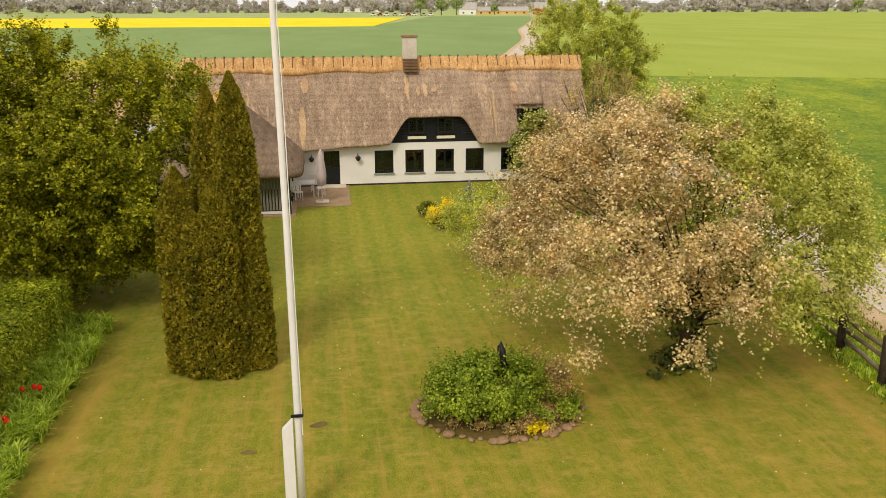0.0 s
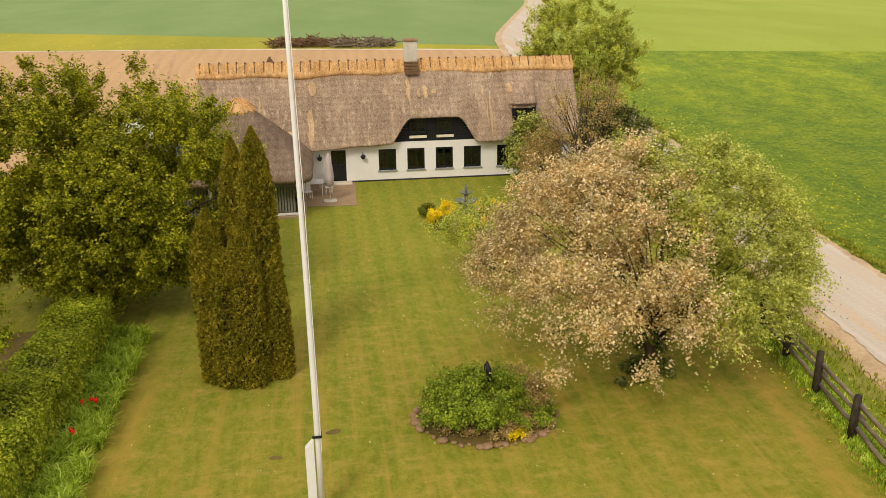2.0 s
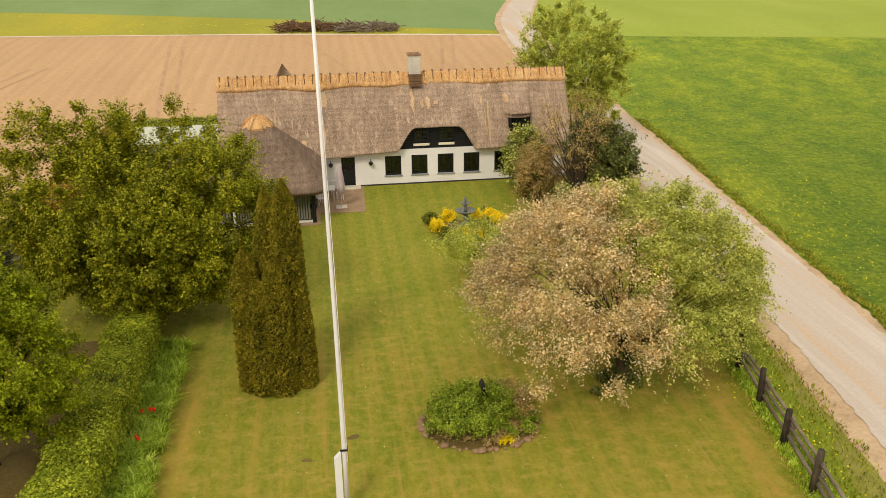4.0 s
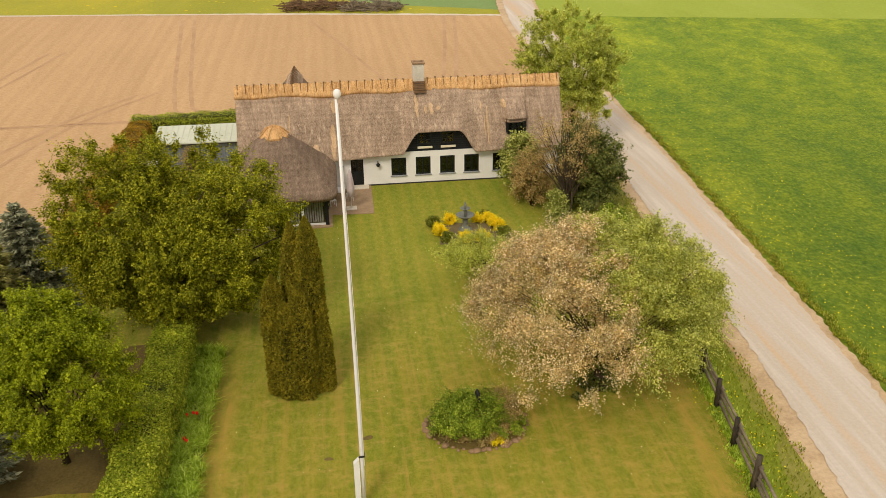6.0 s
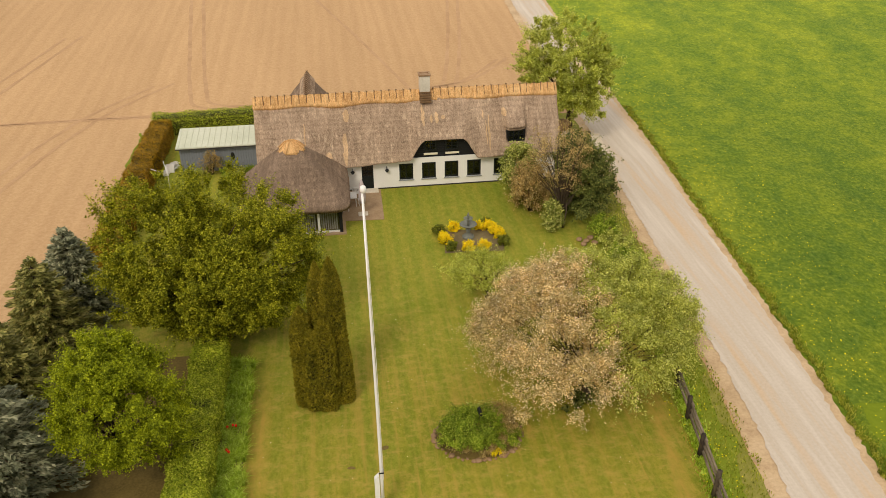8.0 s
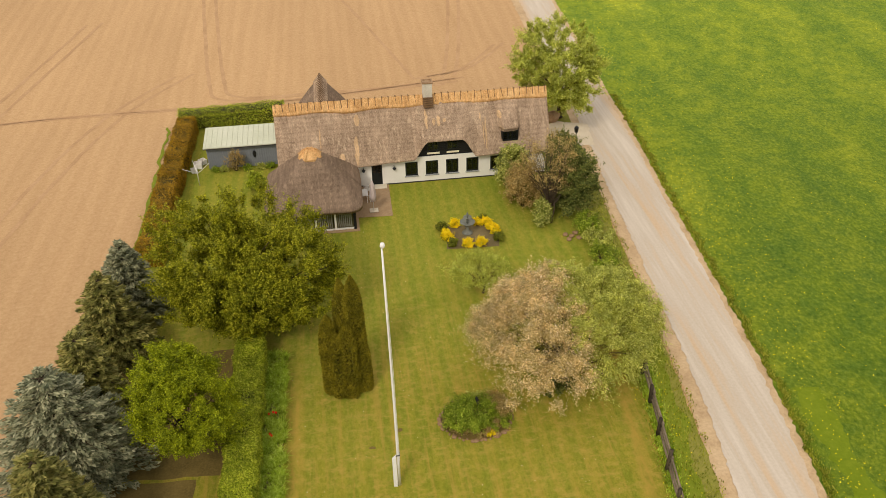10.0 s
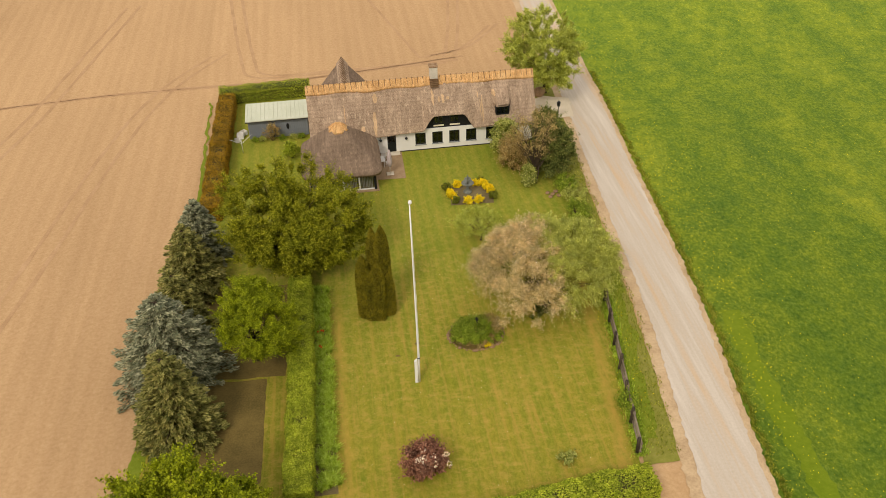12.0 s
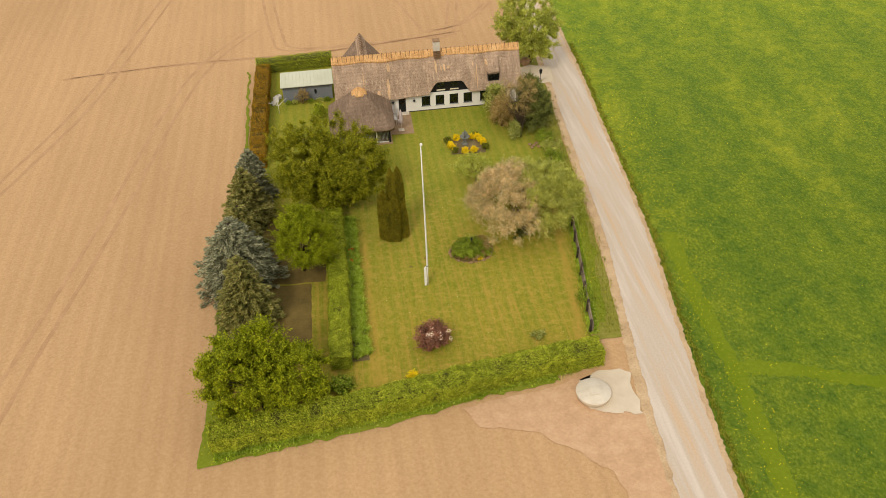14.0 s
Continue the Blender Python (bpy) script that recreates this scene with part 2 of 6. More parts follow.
M_BLACK = two_scale("black_tarred_wood", lin(14, 14, 14), lin(24, 23, 22), lin(38, 36, 34), 1.0, 22, 0.6, (0.3, 1, 1))
M_FRAME = two_scale("dark_green_black_paint", lin(14, 16, 14), lin(24, 26, 22), lin(36, 38, 32), 2.0, 24, 0.45)
M_WHITE = two_scale("white_painted_wood", lin(206, 198, 184), lin(228, 221, 208), lin(240, 234, 224), 0.8, 14, 0.5)
M_MAST = two_scale("white_gloss_paint", lin(222, 216, 204), lin(234, 229, 218), lin(240, 236, 228), 0.6, 5, 0.4, strength=0.05, distance=0.004)
M_CREAM = two_scale("cream_board", lin(214, 198, 160), lin(232, 218, 184), lin(240, 228, 200), 2, 20, 0.6)
M_THATCH = thatch_mat("weathered_thatch", lin(104, 84, 66), lin(174, 147, 119), lin(222, 194, 162), lin(228, 200, 164))
M_THATCH_DARK = thatch_mat("dark_thatch", lin(86, 70, 55), lin(138, 116, 95), lin(176, 150, 124), lin(176, 150, 120))
M_STRAW = thatch_mat("ridge_straw", lin(146, 96, 50), lin(222, 170, 108), lin(252, 216, 158), lin(240, 196, 134), 0.0)
M_STRAWPATCH = thatch_mat("mended_straw", lin(168, 134, 96), lin(212, 176, 132), lin(238, 206, 162), lin(232, 198, 152), 0.1)
M_DRYVERGE = field_mat("dry_rough_verge", lin(108, 110, 34), lin(138, 134, 56), lin(172, 154, 92))
M_STRAWSOIL = two_scale("straw_strewn_soil", lin(176, 138, 100), lin(197, 158, 117), lin(213, 179, 139), 0.7, 4)
M_DRY = two_scale("dry_grass", lin(146, 126, 50), lin(178, 148, 72), lin(196, 166, 90), 0.6, 12, 0.9)
M_STICK = two_scale("weathered_oak", lin(74, 54, 34), lin(112, 84, 54), lin(146, 116, 80), 1.5, 16, 0.8)
M_RAIL = two_scale("grey_rail_wood", lin(80, 68, 50), lin(124, 108, 84), lin(162, 146, 118), 1.0, 8, 0.85, (1, 0.3, 1))
M_SILL = two_scale("slate_sill", lin(120, 120, 118), lin(146, 146, 144), lin(166, 166, 162), 2, 20, 0.7)
M_BARK = two_scale("bark", lin(48, 38, 26), lin(76, 62, 44), lin(104, 88, 64), 1.2, 9, 0.9, (1, 1, 0.25), 0.8, 0.06)
# twig brown, darkened to give the gaps between leaves their shade
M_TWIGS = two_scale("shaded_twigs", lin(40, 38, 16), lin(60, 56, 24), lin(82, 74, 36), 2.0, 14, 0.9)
M_POST = two_scale("old_fence_wood", lin(34, 28, 20), lin(60, 50, 36), lin(108, 94, 70), 1.0, 8, 0.85, (1, 1, 0.3))
M_CHIM = two_scale("chimney_limewash", lin(178, 166, 144), lin(206, 194, 172), lin(224, 214, 194), 1.5, 9, 0.9)
M_STONE = two_scale("field_stone", lin(112, 84, 58), lin(150, 118, 84), lin(182, 154, 118), 1.4, 9)
M_CONC = two_scale("pale_concrete", lin(188, 172, 146), lin(212, 198, 172), lin(226, 214, 192), 0.9, 12)
M_PAVE = two_scale("brick_paving", lin(132, 106, 76), lin(158, 130, 96), lin(178, 152, 116), 0.8, 9)
M_SHEDWALL = two_scale("blue_grey_paint", lin(104, 106, 108), lin(126, 128, 130), lin(146, 147, 148), 0.8, 12, 0.7, (1, 1, 0.3))
M_SHEDROOF = two_scale("pale_sheet_roof", lin(178, 178, 148), lin(198, 197, 168), lin(212, 208, 184), 0.5, 6, 0.6)
M_BRONZE = two_scale("verdigris_lead", lin(82, 84, 74), lin(118, 118, 104), lin(152, 150, 134), 3, 18, 0.6)
M_CLOTH = two_scale("lilac_canvas", lin(176, 156, 150), lin(196, 176, 168), lin(212, 196, 188), 1.5, 20, 0.9)
M_IRON = two_scale("black_iron", lin(12, 12, 12), lin(22, 21, 20), lin(40, 38, 36), 4, 30, 0.5, spec=0.4)
# the dimness of the unlit rooms is put into this dark colour
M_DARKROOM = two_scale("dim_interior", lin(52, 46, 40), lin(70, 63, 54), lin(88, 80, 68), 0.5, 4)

L_MAPLE = leaf_mat("maple_leaves", lin(68, 75, 5), lin(112, 118, 12), lin(168, 167, 42), 0.46)
L_CHERRY = leaf_mat("fresh_leaves", lin(82, 94, 6), lin(118, 130, 12), lin(160, 168, 32), 0.48)
L_ASH = leaf_mat("ash_leaves", lin(112, 121, 36), lin(154, 163, 64), lin(192, 196, 106), 0.5)
L_APPLE = leaf_mat("apple_leaves", lin(112, 121, 42), lin(153, 159, 69), lin(190, 193, 110), 0.5)
L_BLOSSOM = leaf_mat("faded_blossom", lin(120, 107, 60), lin(164, 149, 94), lin(209, 195, 150))
L_SPARK = leaf_mat("pale_petals", lin(202, 184, 152), lin(220, 205, 178), lin(234, 224, 204))
L_CYPRESS = leaf_mat("cypress_foliage", lin(86, 82, 14), lin(116, 110, 24), lin(142, 132, 40), 0.3)
L_BLUE = leaf_mat("blue_spruce_needles", lin(78, 84, 60), lin(114, 118, 88), lin(154, 154, 122), 0.25)
L_SPRUCE = leaf_mat("spruce_needles", lin(74, 78, 32), lin(108, 108, 52), lin(144, 138, 78), 0.25)
L_HEDGE = leaf_mat("hedge_leaves", lin(84, 98, 12), lin(124, 138, 26), lin(170, 174, 56), 0.35)
L_BEECH = leaf_mat("russet_hedge_leaves", lin(86, 66, 6), lin(126, 98, 10), lin(152, 124, 26), 0.3)
L_LILY = leaf_mat("strap_leaves", lin(104, 128, 24), lin(141, 162, 44), lin(181, 195, 88), 0.5)
L_BUSH = leaf_mat("shrub_leaves", lin(70, 90, 14), lin(106, 126, 28), lin(150, 160, 54), 0.38)
L_YELLOW = leaf_mat("golden_leaves", lin(176, 160, 4), lin(204, 188, 10), lin(216, 202, 40), 0.35)
L_BOX = leaf_mat("box_leaves", lin(56, 66, 8), lin(88, 94, 18), lin(118, 120, 36), 0.2)
L_YEW = leaf_mat("yew_needles", lin(54, 64, 22), lin(86, 94, 38), lin(118, 122, 60), 0.3)
L_TWIG = leaf_mat("reddish_twigs", lin(112, 96, 50), lin(150, 131, 76), lin(180, 163, 108), 0.45)
L_PURPLE = leaf_mat("purple_leaves", lin(84, 56, 42), lin(116, 80, 60), lin(146, 108, 84), 0.3)
L_LAUREL = leaf_mat("laurel_leaves", lin(80, 92, 26), lin(122, 130, 52), lin(176, 176, 100), 0.25)
L_VERGE = leaf_mat("verge_blades", lin(84, 96, 18), lin(118, 126, 30), lin(158, 156, 66), 0.4)
L_TULIP = leaf_mat("red_petals", lin(150, 14, 8), lin(190, 22, 12), lin(214, 44, 20), 0.2)
# haze over the far woods is painted in as pale grey leaf colour
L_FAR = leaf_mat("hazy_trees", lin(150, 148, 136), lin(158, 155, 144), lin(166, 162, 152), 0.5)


def road_mat():
    k = Nodes("sandy_asphalt")
    a = k.ramp(k.noise(6, 6, 0.7), [(0.25, lin(172, 154, 130)), (0.5, lin(196, 178, 154)), (0.8, lin(214, 198, 176))])
    big = k.ramp(k.noise(0.9, 5, 0.65, (1, 0.05, 1)), [(0.34, lin(204, 168, 124)), (0.5, lin(194, 178, 156)), (0.66, lin(216, 202, 182))])
    return k.finish(k.mix(0.6, a, big), 0.85, k.noise(22, 5, 0.7), 0.35, 0.02, spec=0.2)


M_ROAD = road_mat()


def glass_mat():
    k = Nodes("window_glass")
    clear = k.t.nodes.new("ShaderNodeBsdfTransparent")
    clear.inputs[0].default_value = (0.80, 0.84, 0.80, 1)
    gloss = k.t.nodes.new("ShaderNodeBsdfGlossy")
    gloss.inputs["Roughness"].default_value = 0.03
    fr = k.add("ShaderNodeFresnel", IOR=1.5)
    mx = k.t.nodes.new("ShaderNodeMixShader")
    k.link(fr.outputs[0], mx.inputs[0])
    k.link(clear.outputs[0], mx.inputs[1])
    k.link(gloss.outputs[0], mx.inputs[2])
    k.link(mx.outputs[0], k.out.inputs[0])
    return k.m


M_GLASS = glass_mat()

# ---- mesh helpers ----
def mesh_of(name, verts, faces, mat, smooth=False):
    me = bpy.data.meshes.new(name)
    me.from_pydata([tuple(v) for v in verts], [], [tuple(f) for f in faces])
    me.materials.append(mat)
    if smooth:
        me.polygons.foreach_set("use_smooth", [True] * len(me.polygons))
    me.update()
    return me


def from_bm(name, bm, mat, smooth=False):
    me = bpy.data.meshes.new(name)
    bm.to_mesh(me)
    bm.free()
    me.materials.append(mat)
    if smooth:
        me.polygons.foreach_set("use_smooth", [True] * len(me.polygons))
    return me


def thing(name, at=(0, 0, 0), label="", category="", group="", kind="", me=None, turn=0.0):
    ob = new(name, me)
    ob.matrix_basis = pose(*at, 0, 0, turn)
    return tagged(ob, label, category, group, kind)


def part(name, me, parent, label="", at=None):
    ob = new(name, me)
    ob.parent = parent
    if at is not None:
        ob.matrix_basis = at
    if label:
        tagged(ob, label)
    return ob


def quads_mesh(name, centre, u, v, mat):
    """Many small four-cornered leaves: centre, half width u and half length v are N x 3 arrays."""
    n = len(centre)
    co = np.empty((n, 4, 3), np.float32)
    co[:, 0] = centre - v
    co[:, 1] = centre + u
    co[:, 2] = centre + v
    co[:, 3] = centre - u
    me = bpy.data.meshes.new(name)
    me.vertices.add(n * 4)
    me.vertices.foreach_set("co", co.ravel())
    me.loops.add(n * 4)
    me.loops.foreach_set("vertex_index", np.arange(n * 4, dtype=np.int32))
    me.polygons.add(n)
    me.polygons.foreach_set("loop_start", np.arange(0, n * 4, 4, dtype=np.int32))
    me.update(calc_edges=True)
    me.materials.append(mat)
    return me


def unit(a):
    return a / np.maximum(np.linalg.norm(a, axis=-1, keepdims=True), 1e-9)


def leaf_frames(rng, n, normal, size, spread=0.45, long=1.3):
    nn = unit(normal + rng.normal(0, spread, (n, 3)))
    a = unit(np.cross(nn, rng.normal(0, 1, (n, 3))))
    b = np.cross(nn, a)
    s = size * rng.uniform(0.6, 1.35, (n, 1))
    return a * s * 0.5, b * s * 0.5 * long


def lobed(rng, radii, lobes, lobe_r, low=-0.75, inner=0.55):
    """Centres of clumps spread through an ellipsoid, thicker towards its skin."""
    d = unit(rng.normal(0, 1, (lobes * 3, 3)))
    d = d[d[:, 2] > low][:lobes]
    r = rng.uniform(inner, 1.0, (len(d), 1)) ** 0.6 * rng.uniform(0.82, 1.14, (len(d), 1))
    c = d * r * (np.array(radii) - lobe_r * 0.6)
    return c, lobe_r * rng.uniform(0.55, 1.3, len(c))


def clump_leaves(rng, centres, rad, per, size, mat, name="crown", flat=0.8, spread=0.42, up=0.35):
    n = len(centres) * per
    idx = np.repeat(np.arange(len(centres)), per)
    d = unit(rng.normal(0, 1, (n, 3)))
    r = rng.uniform(0.35, 1.0, (n, 1)) ** 0.5 * rng.uniform(0.8, 1.25, (n, 1))
    p = centres[idx] + d * r * rad[idx][:, None] * np.array([1, 1, flat])
    u, v = leaf_frames(rng, n, d + np.array([0, 0, up]), size, spread)
    return quads_mesh(name, p, u, v, mat)


def sprays(rng, centres, rad, heart, per, size, mat, name="crown", shoots=11, out=0.8, lift=0.35, droop=0.0):
    """Leafy shoots that grow out of each clump, away from the heart of the crown."""
    per = max(per // shoots, 3)
    ns = len(centres) * shoots
    idx = np.repeat(np.arange(len(centres)), shoots)
    away = unit(centres - np.array(heart)[None])[idx]
    d = unit(away * out + rng.normal(0, 0.62, (ns, 3)) + np.array([0, 0, lift]))
    ln = rad[idx] * rng.uniform(0.6, 1.75, ns)
    o = centres[idx] + rng.normal(0, 0.22, (ns, 3)) * rad[idx][:, None]
    k = np.repeat(np.arange(ns), per)
    s = rng.uniform(0, 1, (len(k), 1))
    p = o[k] + d[k] * (ln[k][:, None] * (s * 1.3 - 0.35)) + rng.normal(0, 1, (len(k), 3)) * (0.035 + 0.16 * (1 - s) * rad[idx][k][:, None])
    p[:, 2] -= (droop * s[:, 0] ** 2) * ln[k]
    p[:, 2] = np.maximum(p[:, 2], 0.03 + 0.1 * rng.uniform(0, 1, len(p)))
    u, v = leaf_frames(rng, len(k), away[k] * 0.5 + np.array([0, 0, 0.55]), size, 0.55)
    w = 1.1 - 0.35 * s
    return quads_mesh(name, p, u * w, v * w, mat)


def tube(verts, faces, pts, radii, sides=7, wob=0.0, rng=None):
    """Adds a tapered round limb along pts to the lists verts and faces."""
    base = len(verts)
    pts = [Vector(p) for p in pts]
    for i, (p, r) in enumerate(zip(pts, radii)):
        d = (pts[min(i + 1, len(pts) - 1)] - pts[max(i - 1, 0)]).normalized()
        x = d.orthogonal().normalized()
        if abs(d.z) > 0.3:
            x = (Vector((1, 0, 0)) - d * d.x).normalized()
        y = d.cross(x)
        for k in range(sides):
            a = 2 * math.pi * k / sides
            rr = r * (1 + (rng.uniform(-wob, wob) if rng is not None else 0))
            verts.append(p + x * math.cos(a) * rr + y * math.sin(a) * rr)
    for i in range(len(pts) - 1):
        for k in range(sides):
            a, b = base + i * sides + k, base + i * sides + (k + 1) % sides
            faces.append((a, b, b + sides, a + sides))
    faces.append(tuple(base + k for k in reversed(range(sides))))
    faces.append(tuple(base + (len(pts) - 1) * sides + k for k in range(sides)))


def trunk_mesh(rng, height, r0, targets, stems=1, lean=(0, 0), thick=0.42):
    verts, faces = [], []
    top = Vector((lean[0], lean[1], height))
    for s in range(stems):
        off = Vector((rng.uniform(-0.3, 0.3), rng.uniform(-0.3, 0.3), 0)) if stems > 1 else Vector()
        pts = [off * 0.3, off * 0.6 + top * 0.35 + Vector(rng.normal(0, 0.05, 3)), off + top * 0.7, off + top]
        tube(verts, faces, pts, [r0 * 1.35, r0, r0 * 0.85, r0 * 0.6], 8, 0.08, rng)
    for t in targets:
        a = top * rng.uniform(0.55, 1.0)
        b = Vector(t)
        m1 = a.lerp(b, 0.35) + Vector(rng.normal(0, 0.12, 3)) + Vector((0, 0, 0.12))
        m2 = a.lerp(b, 0.7) + Vector(rng.normal(0, 0.18, 3)) + Vector((0, 0, 0.15))
        tube(verts, faces, [a, m1, m2, b], [r0 * thick, r0 * thick * 0.66, r0 * thick * 0.4, 0.015], 6)
    return mesh_of("trunk", verts, faces, M_BARK, True)


def box_mesh(name, size, mat, bevel=0.01, at=(0, 0, 0)):
    bm = bmesh.new()
    bmesh.ops.create_cube(bm, size=1.0, matrix=Matrix.Translation(at) @ Matrix.Diagonal((*size, 1)))
    if bevel:
        bmesh.ops.bevel(bm, geom=bm.edges[:], offset=bevel, segments=1, affect="EDGES")
    return from_bm(name, bm, mat)


def boxes_mesh(name, boxes, mat, bevel=0.0):
    """One mesh from boxes given by two opposite corners."""
    bm = bmesh.new()
    for a, b in boxes:
        c = [(p + q) / 2 for p, q in zip(a, b)]
        s = [abs(q - p) for p, q in zip(a, b)]
        g = bmesh.ops.create_cube(bm, size=1.0, matrix=Matrix.Translation(c) @ Matrix.Diagonal((*s, 1)))
        if bevel:
            es = list({e for vv in g["verts"] for e in vv.link_edges})
            bmesh.ops.bevel(bm, geom=es, offset=bevel, segments=1, affect="EDGES")
    return from_bm(name, bm, mat)


def ragged(outline, amount, step=0.45):
    """The outline cut into short edges that wander in and out."""
    pts = []
    for (x0, y0), (x1, y1) in zip(outline, outline[1:] + outline[:1]):
        n = max(1, int(math.hypot(x1 - x0, y1 - y0) / step))
        for i in range(n):
            x, y = x0 + (x1 - x0) * i / n, y0 + (y1 - y0) * i / n
            pts.append((x + amount * (noise.noise((x * 0.7, y * 0.7, 4)) + 0.6 * noise.noise((x * 2.9, y * 2.9, 8))), y + amount * (noise.noise((x * 0.7, y * 0.7, 14)) + 0.6 * noise.noise((x * 2.9, y * 2.9, 18)))))
    return pts


RISE0, RISE1, SLOPE = 16.0, 60.0, 0.05


def rise(y):
    """The farmland climbs gently behind the house and then runs level."""
    return SLOPE * min(max(y - RISE0, 0.0), RISE1 - RISE0)


def bend(bm):
    """Cuts a sheet at the foot and the top of the slope and lays it on the land."""
    for y in (RISE0, RISE1):
        bmesh.ops.bisect_plane(bm, geom=bm.verts[:] + bm.edges[:] + bm.faces[:], plane_co=(0, y, 0), plane_no=(0, 1, 0), dist=1e-4)
    for v in bm.verts:
        v.co.z += rise(v.co.y)


def sheet(name, outline, z, mat, label, category, kind="structure", depth=0.0, rough=0.0):
    outline = ragged(outline, rough) if rough else outline
    bm = bmesh.new()
    vs = [bm.verts.new((x, y, z)) for x, y in outline]
    f = bm.faces.new(vs)
    if f.normal.z < 0:
        f.normal_flip()
    if depth:
        g = bmesh.ops.extrude_face_region(bm, geom=[f])
        for v in g["geom"]:
            if isinstance(v, bmesh.types.BMVert):
                v.co.z -= depth
    bmesh.ops.triangulate(bm, faces=bm.faces[:])
    bend(bm)
    bmesh.ops.recalc_face_normals(bm, faces=bm.faces[:]) if depth else None
    return tagged(new(name, from_bm(name, bm, mat)), label, category, "", kind)


def ribbon(name, line, half_l, half_r, z, mat, label, category, steps=6, rough=0.0, seed=0):
    """A strip along a line of points, with smooth bends and a slightly ragged rim."""
    rng = np.random.RandomState(seed)
    pts = []
    n = len(line)
    for i in range(n - 1):
        p0, p1, p2, p3 = (np.array(line[min(max(j, 0), n - 1)], float) for j in (i - 1, i, i + 1, i + 2))
        for s in range(steps):
            t = s / steps
            pts.append(0.5 * (2 * p1 + (p2 - p0) * t + (2 * p0 - 5 * p1 + 4 * p2 - p3) * t * t + (3 * p1 - p0 - 3 * p2 + p3) * t ** 3))
    pts.append(np.array(line[-1], float))
    verts, faces = [], []
    for i, p in enumerate(pts):
        d = pts[min(i + 1, len(pts) - 1)] - pts[max(i - 1, 0)]
        nrm = np.array([d[1], -d[0]]) / max(np.linalg.norm(d), 1e-9)
        a = p - nrm * (half_l + rng.uniform(-rough, rough))
        b = p + nrm * (half_r + rng.uniform(-rough, rough))
        verts += [(a[0], a[1], z), (p[0], p[1], z), (b[0], b[1], z)]
    for i in range(len(pts) - 1):
        k = i * 3
        faces += [(k, k + 1, k + 4, k + 3), (k + 1, k + 2, k + 5, k + 4)]
    bm = bmesh.new()
    bm.from_mesh(mesh_of(name, verts, faces, mat))
    bend(bm)
    return tagged(new(name, from_bm(name, bm, mat)), label, category, "", "structure")

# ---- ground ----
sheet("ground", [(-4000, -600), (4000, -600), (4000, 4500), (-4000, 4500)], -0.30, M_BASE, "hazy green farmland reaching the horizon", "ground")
ROAD = [(10.3, -110), (11.4, -80), (13.1, -59), (15.1, -42), (16.9, -29), (18.1, -15), (18.9, -4), (19.6, 4), (20.4, 18), (21.1, 36), (21.9, 54), (25, 72), (35, 107), (50, 160), (68, 240), (93, 330), (165, 600), (230, 900)]
sheet("soil_field", [(-400, -300), (8.5, -300), (11.4, -80), (13.1, -59), (15.1, -42), (16.9, -29), (18.1, -15), (18.9, -4), (19.6, 4), (20.4, 18), (21.1, 36), (20.9, 54.4), (-13.4, 60), (-45, 64.5), (-400, 112)], -0.06, M_SOIL, "bare harrowed brown field round the garden", "field")
sheet("weed_strip", [(20.9, 54.4), (22.4, 57), (7, 63.5), (-9, 76), (-33, 87), (-50, 94), (-400, 200), (-400, 112), (-45, 64.5), (-13.4, 60)], -0.08, M_WEEDS, "yellow-green weedy strip along the ploughed field", "grass")
sheet("crop_field", [(22.4, 57), (7, 63.5), (-9, 76), (-33, 87), (-50, 94), (-400, 200), (-1400, 280), (20, 300), (90, 640), (160, 600), (92, 330), (67, 240), (49, 160), (34, 107), (25, 72)], -0.10, M_CROP, "green field of young crop", "field")
sheet("rape_field", [(-1400, 280), (20, 300), (60, 560), (-1400, 620)], -0.13, M_RAPE, "bright yellow rape field in flower", "field")
ribbon("field_path", [(20.6, 54.8), (4, 57.6), (-13.4, 60.3), (-45, 64.8), (-120, 75)], 0.45, 0.45, -0.04, M_GRAVEL, "narrow pale path along the ploughed field", "path", 24, 0.12, 12)
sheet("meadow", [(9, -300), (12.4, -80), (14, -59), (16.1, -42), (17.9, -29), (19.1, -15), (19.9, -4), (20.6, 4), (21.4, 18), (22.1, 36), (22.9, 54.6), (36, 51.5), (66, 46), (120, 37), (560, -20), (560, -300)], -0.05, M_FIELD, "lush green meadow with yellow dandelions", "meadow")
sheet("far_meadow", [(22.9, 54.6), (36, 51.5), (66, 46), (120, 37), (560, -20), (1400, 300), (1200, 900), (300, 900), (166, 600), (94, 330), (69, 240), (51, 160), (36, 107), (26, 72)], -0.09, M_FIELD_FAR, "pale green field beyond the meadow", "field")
ribbon("mown_strip", [(13.0, -110), (17.0, -75), (19.2, -55.6), (19.9, -48.5), (20.4, -37), (21.2, -29)], 0.75, 0.75, -0.045, M_STRIP, "thin yellow-green strip through the meadow", "grass", 24, 0.25, 8)
ribbon("mown_strip", [(20.4, -47.6), (25, -48.8), (32, -51.4), (60, -60), (110, -76)], 0.75, 0.75, -0.042, M_STRIP, "thin yellow-green strip through the meadow", "grass", 24, 0.25, 9)
ribbon("road_verge", ROAD, 3.05, 2.45, -0.03, M_DIRT, "dry sandy verge along the lane", "verge", 60, 0.10, 3)
ribbon("road", ROAD, 2.15, 2.0, -0.005, M_ROAD, "pale sandy asphalt lane", "road", 40, 0.09, 4)
